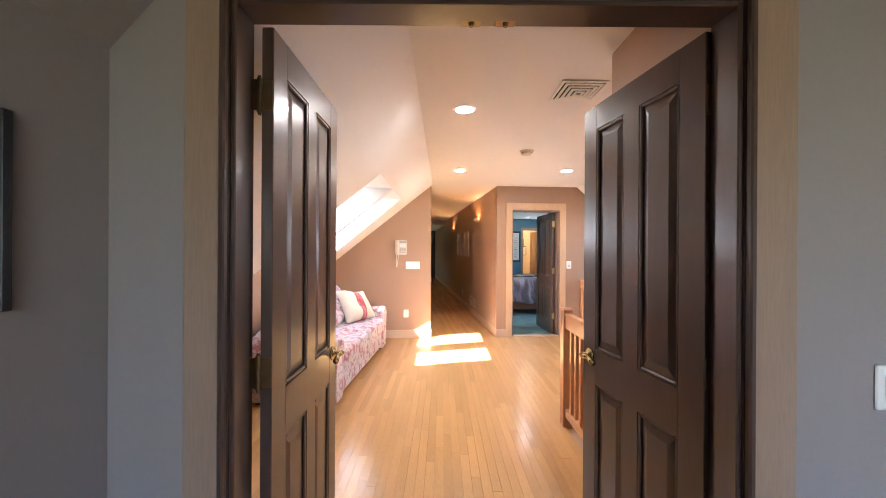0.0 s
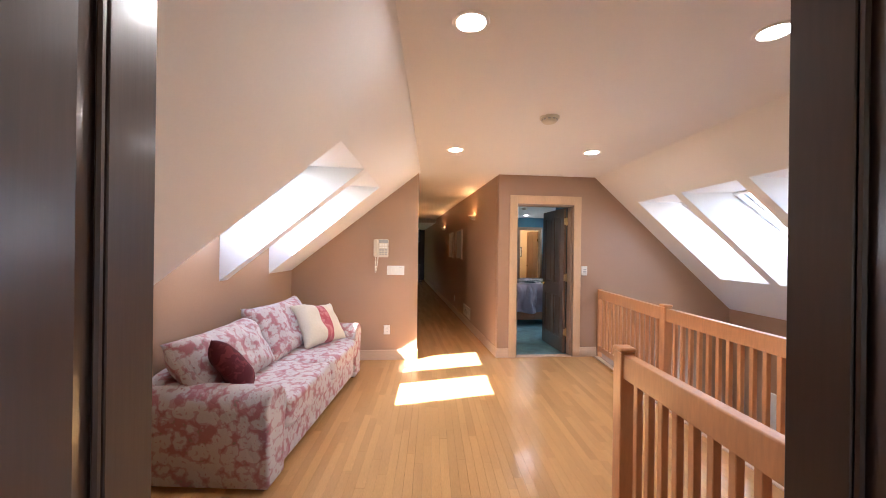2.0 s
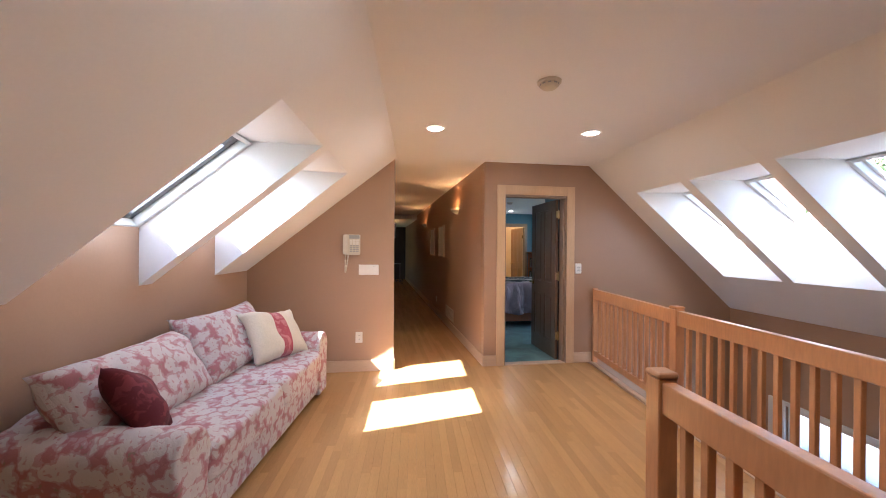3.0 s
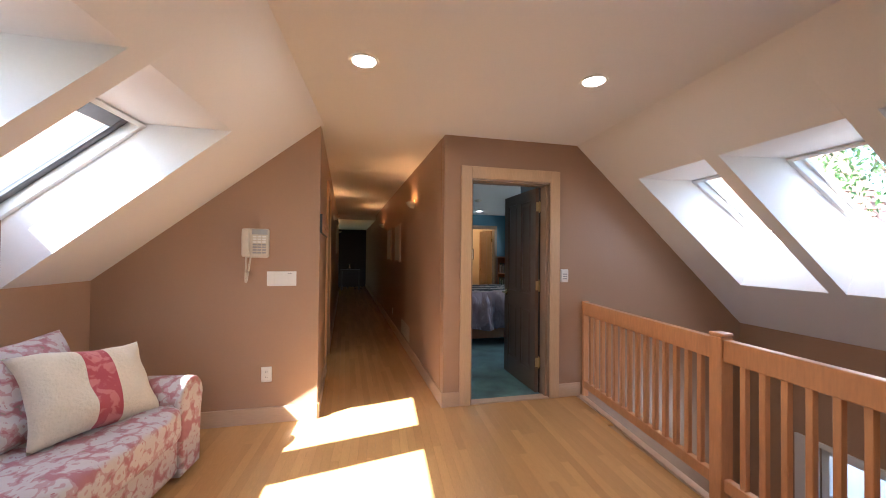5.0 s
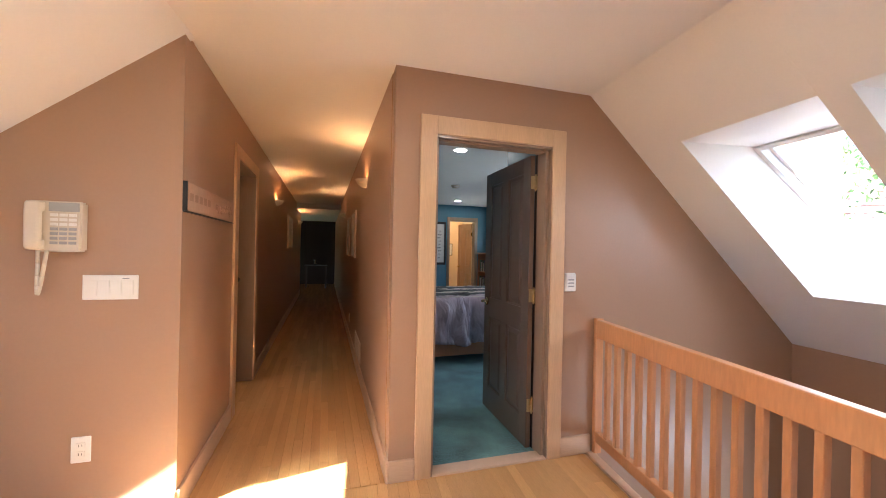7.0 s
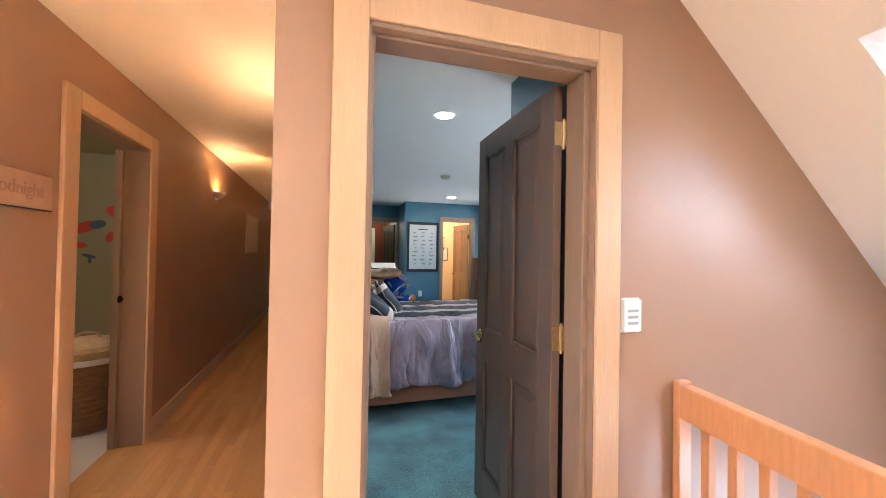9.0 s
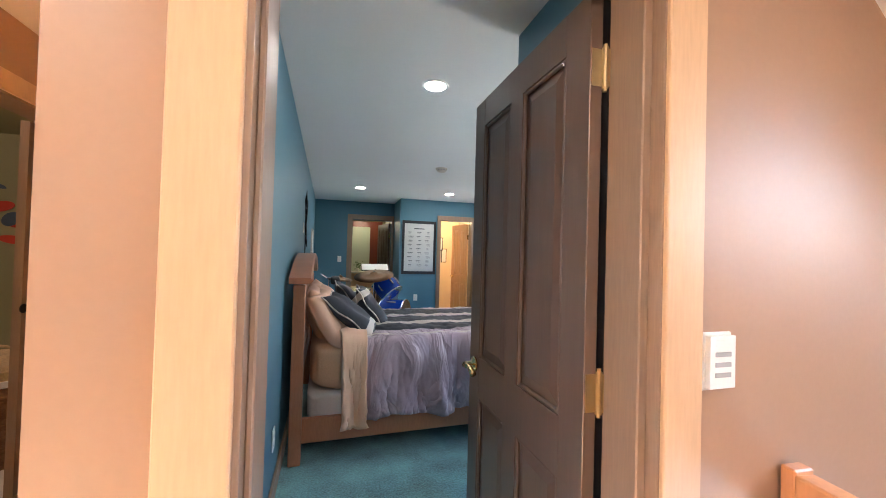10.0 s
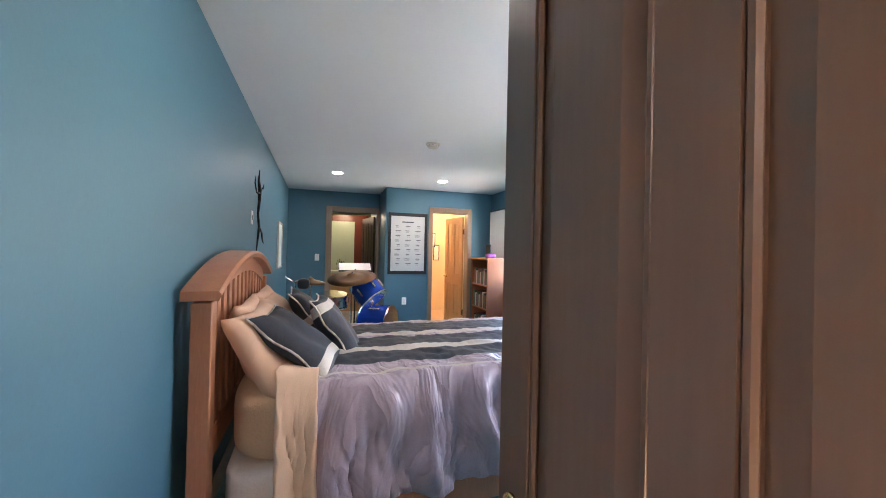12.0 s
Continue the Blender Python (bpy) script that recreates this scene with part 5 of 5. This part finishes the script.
limb("stem", [(0.0, -0.36), (0.03, -0.24), (0.055, -0.13), (0.02, -0.02), (0.045, 0.10), (0.05, 0.20), (0.02, 0.27), (0.035, 0.37)], [0.003, 0.008, 0.011, 0.009, 0.013, 0.016, 0.009, 0.003])
limb("branch", [(0.055, -0.13), (0.12, -0.17), (0.15, -0.25), (0.19, -0.27)], [0.009, 0.008, 0.006, 0.003])
limb("branch", [(0.045, 0.17), (-0.02, 0.15), (-0.06, 0.22), (-0.05, 0.28)], [0.009, 0.006, 0.005, 0.002])
limb("branch", [(0.05, 0.20), (0.12, 0.23), (0.15, 0.29)], [0.010, 0.007, 0.003])
plate("thermostat", "small white thermostat on the blue wall", "thermostat", 0.07, 0.11, BW @ pose(0.001, 3.40, 1.62, 0, 0, 90), [("dial", -0.012, 0.012, -0.02, 0.02, 0.008, GREYPLASTIC)])
picture(BW @ pose(0.002, 5.6, 1.42, 0, 0, 90), 0.5, 0.62, "framed print with a pale mat on the blue wall", CANVAS, PAPER)

# --- poster ---
poster = thing("poster", "black-framed white chart poster with printed rows", "poster")
poster.matrix_world = Matrix.Translation((4.522, 13.719, 1.505))
for q in ((-0.330, -0.285, -0.51, 0.51), (0.285, 0.330, -0.51, 0.51), (-0.285, 0.285, -0.51, -0.455), (-0.285, 0.285, 0.455, 0.51)):
    part("frame", boxes((q[0], q[1], -0.025, 0, q[2], q[3]), bevel=0.002), BLACK, poster)
part("sheet", boxes((-0.285, 0.285, -0.014, -0.002, -0.455, 0.455)), shade("poster_paper", (0.56, 0.55, 0.53), 0.6, vary=0.04), poster)
part("title_bar", boxes((-0.10, 0.10, -0.0155, -0.0141, 0.35, 0.368)), INK, poster)
GREYINK = shade("grey_print", (0.16, 0.16, 0.17), 0.7, vary=0.2)
for r in range(9):
    for c in range(3):
        w = 0.034 + 0.022 * ((r * 3 + c * 2) % 4) / 3
        x, z = -0.17 + 0.17 * c + 0.012 * ((r * 5 + c * 7) % 3 - 1), 0.290 - 0.078 * r
        bm = bmesh.new()
        lathe(bm, [(1.0, 0), (0.98, 0.0014)], 12, Matrix.Translation((x, -0.0141, z)) @ pose(0, 0, 0, 90, 0, 0) @ Matrix.Diagonal((w, 0.008, 1, 1)))
        part("printed_figure", bm, GREYINK, poster)
        part("caption_line", boxes((x - w * 0.7, x + w * 0.7, -0.0152, -0.0141, z - 0.026, z - 0.022)), GREYINK, poster)

# --- far doorways ---
frame_4 = thing("door_frame_4", "stained casing of the lit doorway", "door frame", kind="structure")
for x0, x1 in ((4.880, 4.948), (5.592, 5.660)):
    part("casing", boxes((x0, x1, 13.700, 13.720, 0, 2.14), bevel=0.003), JAMB, frame_4)
part("casing_head", boxes((4.948, 5.592, 13.700, 13.720, 2.05, 2.14), bevel=0.003), JAMB, frame_4)
for x0, x1 in ((4.938, 4.955), (5.585, 5.602)):
    part("jamb", boxes((x0, x1, 13.71, 13.87, 0, 2.05)), JAMB, frame_4)
door_leaf("door_4", "honey wood four-panel door ajar in the lit room", 0.64, SASHWOOD, BRASS, pose(5.585, 13.885, 0, 0, 0, 11), (0.3, 1.75), BRASS, mirror=1)
frame_5 = thing("door_frame_5", "stained casing of the recess doorway", "door frame", kind="structure")
for x0, x1 in ((3.20, 3.302), (4.095, 4.148)):
    part("casing", boxes((x0, x1, 14.540, 14.560, 0, 2.16), bevel=0.003), JAMB, frame_5)
part("casing_head", boxes((3.302, 4.095, 14.540, 14.560, 2.06, 2.16), bevel=0.003), JAMB, frame_5)
door_leaf("door_5", "dark stained door standing open into the recess room", 0.74, DARKDOOR, BRASS, pose(4.092, 14.72, 0, 0, 0, 12), (0.3, 1.75), BRASS, mirror=1)
mirror_frame = thing("wall_mirror", "tall mirror in a mahogany frame", "mirror", (3.62, 16.6, 0))
part("frame", boxes((-0.42, 0.52, 0.02, 0.06, 0.75, 2.20), bevel=0.004), REDTRIM, mirror_frame)
# no true mirror: the bright green reflection is painted as a flat colour
part("mirror_glass", boxes((-0.32, 0.20, 0.0, 0.022, 0.85, 2.05)), shade("pale_green_painted_reflection", (0.55, 0.62, 0.48), 0.3, vary=0.04), mirror_frame)
vanity = thing("vanity_cabinet", "honey wooden vanity cabinet with a small plant", "cabinet", (3.4, 16.2, 0))
part("body", boxes((-0.35, 0.6, 0, 0.42, 0, 0.86), bevel=0.004), SASHWOOD, vanity)
part("top", boxes((-0.37, 0.62, -0.02, 0.42, 0.86, 0.90), bevel=0.004), TILE, vanity)
plant = thing("potted_plant", "small green plant in a white pot on the vanity", "plant", (3.52, 16.32, 0.90))
bm = bmesh.new()
lathe(bm, [(0.035, 0), (0.05, 0.09), (0.045, 0.09), (0.03, 0.03)], 14)
part("pot", bm, PLASTIC, plant)
prng = random.Random(4)
bm = bmesh.new()
for k in range(60):
    q = Euler((prng.uniform(0, 6), prng.uniform(0, 6), prng.uniform(0, 6))).to_matrix()
    c = Vector((prng.gauss(0, 0.05), prng.gauss(0, 0.05), 0.15 + prng.gauss(0, 0.045)))
    bm.faces.new([bm.verts.new(c + q @ Vector(p)) for p in ((-0.03, 0, 0), (0, -0.012, 0.004), (0.03, 0, 0), (0, 0.012, 0.004))])
part("leaves", bm, LEAF, plant)
picture(Matrix.Translation((5.60, 16.098, 1.66)), 0.13, 0.34, "small framed picture in the lit room", BLACK, PAPER, edge=0.015)
picture(Matrix.Translation((5.70, 16.098, 1.36)), 0.14, 0.36, "small framed picture in the lit room", BLACK, PAPER, edge=0.015)


# --- drum kit ---
def drum(name, label, r, d, m, coat=BLUEDRUM):
    ob = thing(name, label, "drum")
    ob.matrix_world = m
    bm = bmesh.new()
    lathe(bm, [(r, 0), (r, d)], 32)
    part("shell", bm, coat, ob, smooth=False)
    for z in (-0.006, d - 0.012):
        bm = bmesh.new()
        lathe(bm, [(r + 0.004, z), (r + 0.010, z + 0.004), (r + 0.010, z + 0.016), (r + 0.004, z + 0.020)], 32)
        part("hoop", bm, CHROME, ob, "chrome hoop")
    bm = bmesh.new()
    lathe(bm, [(r - 0.004, d + 0.001), (r - 0.01, d + 0.005)], 32)
    part("skin", bm, DRUMHEAD, ob, "white drum skin")
    bm = bmesh.new()
    lathe(bm, [(r - 0.01, -0.003), (r - 0.004, 0.001)], 32)
    part("lower_skin", bm, DRUMHEAD, ob, "white lower skin")
    for i in range(6):
        a = 2 * math.pi * i / 6
        part("lug", boxes((r, r + 0.018, -0.012, 0.012, d * 0.3, d * 0.7), bevel=0.003), CHROME, ob, at=Matrix.Rotation(a, 4, "Z"))
    return ob


drum("bass_drum", "glossy blue bass drum with chrome hoops", 0.29, 0.36, Matrix.Translation((3.74, 12.56, 0.38)) @ pose(0, 0, 0, 90, 0, 62))
drum("rack_tom", "glossy blue rack tom tilted above the bass drum", 0.17, 0.27, Matrix.Translation((3.82, 12.15, 0.78)) @ Vector((-0.55, 0.42, 0.72)).to_track_quat("Z", "Y").to_matrix().to_4x4())
drum("snare_drum", "small drum with a white skin behind the pillows", 0.16, 0.14, Matrix.Translation((3.33, 12.1, 0.72)) @ pose(0, 0, 0, 8, 0, 0), CHROME)


def cymbal(label, r, place, tilt):
    ob = thing("cymbal_stand", label, "cymbal", (place[0], place[1], 0))
    h = place[2]
    bm = bmesh.new()
    lathe(bm, [(r, 0), (r * 0.6, 0.018), (r * 0.22, 0.03), (r * 0.16, 0.05), (0.01, 0.058)], 36)
    part("cymbal", bm, BRONZE, ob, smooth=True, at=pose(0, 0, h, *tilt))
    bm = bmesh.new()
    rod(bm, (0, 0, 0.30), (0, 0, h + 0.07), 0.008)
    part("pole", bm, CHROME, ob)
    for a in range(3):
        bm = bmesh.new()
        rod(bm, (0, 0, 0.40), (0.26 * math.cos(a * 2.094), 0.26 * math.sin(a * 2.094), 0.0), 0.008)
        part("leg", bm, CHROME, ob)
    return ob


cymbal("bronze ride cymbal tilted on a chrome stand", 0.28, (3.54, 12.10, 1.05), (15, -7, 0))
cymbal("bronze hi-hat cymbal on a chrome stand", 0.17, (3.08, 12.2, 0.99), (6, 4, 0))
stand = thing("music_stand", "music stand holding white sheet music", "music stand", (3.62, 12.75, 0))
bm = bmesh.new()
rod(bm, (0, 0, 0), (0, 0, 1.12), 0.01)
part("pole", bm, BLACK, stand)
part("desk", boxes((-0.22, 0.22, 0.0, 0.015, 0.0, 0.22)), BLACK, stand, at=pose(0, 0, 1.10, -66, 0, 0))
part("sheet_music", boxes((-0.21, 0.21, -0.004, -0.001, 0.01, 0.22)), PAPER, stand, "white sheets of music", at=pose(0, 0, 1.10, -66, 0, 0))
mic = thing("microphone_stand", "thin black microphone stand beside the drums", "microphone", (2.93, 12.0, 0))
bm = bmesh.new()
rod(bm, (0, 0, 0), (0, 0, 1.0), 0.009)
rod(bm, (0, 0, 1.0), (-0.10, -0.1, 1.08), 0.007)
part("pole", bm, CHROME, mic)
bm = bmesh.new()
soft_box(bm, 0.02, 0.15, -0.06, 0.06, 0.93, 1.05, 3, 6)
part("windscreen", bm, BLACK, mic, "round black windscreen", smooth=True)

# --- bookcase ---
case = thing("bookcase", "honey wooden bookcase filled with books and boxes", "bookcase", (5.66, 12.98, 0))
CASEWOOD = shade("red_brown_bookcase_wood", (0.36, 0.13, 0.06), 0.4, vary=0.12, stretch=(6, 6, 0.8))
for y in (0.0, 0.66):
    part("side", boxes((0, 0.32, y, y + 0.022, 0, 1.27), bevel=0.002), CASEWOOD, case)
# dark stain here puts the shaded interior into the panel's colour
part("back", boxes((0.30, 0.32, 0.022, 0.66, 0, 1.27)), DARKDOOR, case, "back panel darkened as the shade inside the case")
for z in (0.08, 0.46, 0.84):
    part("shelf", boxes((0.01, 0.30, 0.022, 0.66, z, z + 0.02)), CASEWOOD, case)
part("top", boxes((-0.02, 0.33, -0.02, 0.70, 1.27, 1.30), bevel=0.004), CASEWOOD, case)
BOOKS = [shade(f"book_cover_{k}", c, 0.6, vary=0.05) for k, c in enumerate(((0.16, 0.04, 0.03), (0.03, 0.05, 0.12), (0.40, 0.36, 0.30), (0.02, 0.02, 0.02), (0.05, 0.10, 0.06)))]
for zi, z in enumerate((0.10, 0.48, 0.86)):
    y = 0.03
    k = zi
    while y < 0.60:
        w = 0.022 + 0.018 * ((k * 7) % 5) / 4
        hh = 0.20 + 0.06 * ((k * 5) % 4) / 3
        bm = boxes((0.03, 0.20, y, y + w - 0.002, z + 0.0005, z + hh), bevel=0.001)
        solid("book", bm, BOOKS[k % 5], "upright book on the bookcase shelf", "book", m=case.matrix_world, group="books in the bookcase")
        y += w
        k += 1
box_ob = thing("photo_frame", "black photo frame on the bookcase", "frame", (5.78, 13.25, 1.30))
part("frame", boxes((0, 0.02, -0.08, 0.08, 0, 0.22), bevel=0.002), BLACK, box_ob)
bm = bmesh.new()
soft_box(bm, -0.08, 0.08, -0.06, 0.06, 0, 0.07, 4, 6)
solid("trinket_box", bm, shade("violet_plastic", (0.35, 0.10, 0.42), 0.4), "violet trinket box on the bookcase", "box", m=Matrix.Translation((5.75, 13.08, 1.30)), smooth=True)
curtain = thing("curtain", "white curtain beside the bedroom window", "curtain", (6.03, 13.1, 0))
bm = bmesh.new()
prev = None
for i in range(41):
    y = 0.55 * i / 40
    x = -0.03 + 0.02 * math.sin(i * 1.1)
    cur = [bm.verts.new((x, y, 0.8)), bm.verts.new((x, y, 2.1))]
    if prev:
        bm.faces.new((prev[0], cur[0], cur[1], prev[1]))
    prev = cur
cur_ob = part("cloth", bm, PAPER, curtain, smooth=True)
cur_ob.modifiers.new("thick", "SOLIDIFY").thickness = 0.004
rod_bm = bmesh.new()
rod(rod_bm, (-0.03, -1.1, 2.11), (-0.03, 0.58, 2.11), 0.012)
part("curtain_rod", rod_bm, BLACK, curtain)

# --- first room: a dark picture at the edge ---
picture(HALL @ pose(-0.699, -5.325, 1.48, 0, 0, 90), 0.42, 0.40, "dark framed picture on the grey wall", BLACK, INK)

# --- outdoors ---
solid("ground", boxes((-400, 400, -400, 400, -3.6, -3.3)), GROUND, "dry grass ground round the house", "ground", "structure")
solid("flat_roof", boxes((6.9, 16, -1, 9.5, -1.7, -1.5)), PALEROOF, "pale gravel flat roof below the stair window", "roof", "structure")
house = thing("house", "neighbouring house with a cedar shingle roof", "house", (13.0, 14.8, -3.3), 48)
part("wall", boxes((-4, 4, -3, 3, 0, 5.2)), SIDING, house)
bm = bmesh.new()
prism(bm, [(-4.6, 4.9), (0, 8.6), (4.6, 4.9), (4.6, 5.2), (0, 8.9), (-4.6, 5.2)], -3.4, 3.4)
roof = part("roof", bm, SHINGLE, house)
bm = bmesh.new()
ang = math.atan2(3.7, 4.6)
for r in range(22):
    for c in range(26):
        d = 0.12 + r * 0.26
        x, z = -4.6 + d * math.cos(ang), 5.21 + d * math.sin(ang)
        y = -3.4 + c * 0.262 + 0.12 * (r % 2)
        v = [bm.verts.new(q) for q in ((x - 0.14, y, z - 0.07), (x + 0.11, y, z + 0.10), (x + 0.11, y + 0.25, z + 0.10), (x - 0.14, y + 0.25, z - 0.07))]
        bm.faces.new(v)
tagged(part("shingles", bm, SHINGLE, house), kind="stuff")
copy_thing(house, pose(-8.4, 12.2, -3.3, 0, 0, 150))


def tree(x, y, h, seed):
    ob = thing("tree", "leafy green tree outside the skylights", "tree", (x, y, -3.3))
    rng = random.Random(seed)
    bm = bmesh.new()
    rod(bm, (0, 0, 0), (0.1, 0.05, h * 0.55), 0.20, 10, 0.11)
    tips = []
    for k in range(11):
        a, z = rng.uniform(0, 6.28), h * rng.uniform(0.35, 0.55)
        tip = Vector((math.cos(a) * rng.uniform(1.0, 2.2), math.sin(a) * rng.uniform(1.0, 2.2), h * rng.uniform(0.6, 1.0)))
        rod(bm, (0.05, 0.02, z), tip, 0.07, 7, 0.02)
        tips.append(tip)
    part("trunk", bm, BARK, ob)
    bm = bmesh.new()
    for tip in tips:
        for k in range(600):
            c = tip + Vector((rng.gauss(0, 0.6), rng.gauss(0, 0.6), rng.gauss(0, 0.5)))
            q = Euler((rng.uniform(0, 6), rng.uniform(0, 6), rng.uniform(0, 6))).to_matrix()
            s = rng.uniform(0.035, 0.075)
            bm.faces.new([bm.verts.new(c + q @ Vector(p)) for p in ((-s, 0, 0), (0, -s * 0.5, 0.01), (s, 0, 0), (0, s * 0.5, 0.01))])
    tagged(part("crown", bm, LEAF, ob), kind="stuff")
    return ob


tree(11.0, 7.2, 7.6, 3)
tree(13.0, 3.8, 8.2, 5)

# --- floor strips, last ---
STRIP = 0.0572
strip_meshes = {}


def strip_mesh(length):
    key = round(length, 2)
    if key not in strip_meshes:
        g = 0.0004
        strip_meshes[key] = finish("floor_strip", boxes((g, STRIP - g, g, length - g, -0.012, 0.0)), FLOOR)
    return strip_meshes[key]


hall_floor, corr_floor = bpy.data.objects["floor"], bpy.data.objects["corridor_floor"]
rng = random.Random(11)
rest = bmesh.new()
singles = 0
for i in range(71):
    a = -1.576 + i * STRIP
    if a + STRIP > 2.41:
        break
    start, stop = (-4.885 if -0.39 < a < 0.95 else -4.85), 0.0699 * (a + STRIP / 2)
    if a + STRIP > 2.318:
        start = -1.385 + (a + STRIP - 2.318) / 0.0561
    elif a + STRIP > 1.19:
        start = -2.90
    elif a + STRIP > 1.05:
        start = -3.92
    b = start
    first = True
    while b < stop - 0.01:
        length = rng.uniform(0.2, 1.0) if first else rng.choice((0.5, 0.65, 0.8, 0.95, 1.1, 1.3))
        first = False
        length = min(length, stop - b)
        if stop - (b + length) < 0.12:
            length = stop - b
        if a > -0.75 and b > -4.3 and singles < 300:
            o = new("floor_strip", strip_mesh(length))
            o.parent = hall_floor
            o.matrix_world = HALL @ Matrix.Translation((a, b, 0))
            singles += 1
        else:
            vs = box(rest, a + 0.0004, a + STRIP - 0.0004, b + 0.0004, b + length - 0.0004, -0.012, 0.0)
            bmesh.ops.transform(rest, matrix=HALL, verts=vs)
        b += length
rest2 = bmesh.new()
for i in range(24):
    a = 1.42 + i * STRIP
    b = 7.402
    first = True
    while b < 19.5:
        length = min(rng.uniform(0.2, 1.0) if first else rng.choice((0.5, 0.65, 0.8, 0.95, 1.1, 1.3)), 19.5 - b + 0.01)
        first = False
        vs = box(rest2, a + 0.0004, a + STRIP - 0.0004, b + 0.0004, b + length - 0.0004, -0.012, 0.0)
        for v in vs:
            v.co.x -= K * (v.co.y - 7.4)
        b += length
for nm, bm, par in (("floor_strips", rest, hall_floor), ("corridor_strips", rest2, corr_floor)):
    me = bpy.data.meshes.new(nm)
    bm.to_mesh(me)
    bm.free()
    me.materials.append(FLOOR_REST)
    o = new(nm, me)
    o.parent = par
    tagged(o, kind="stuff")
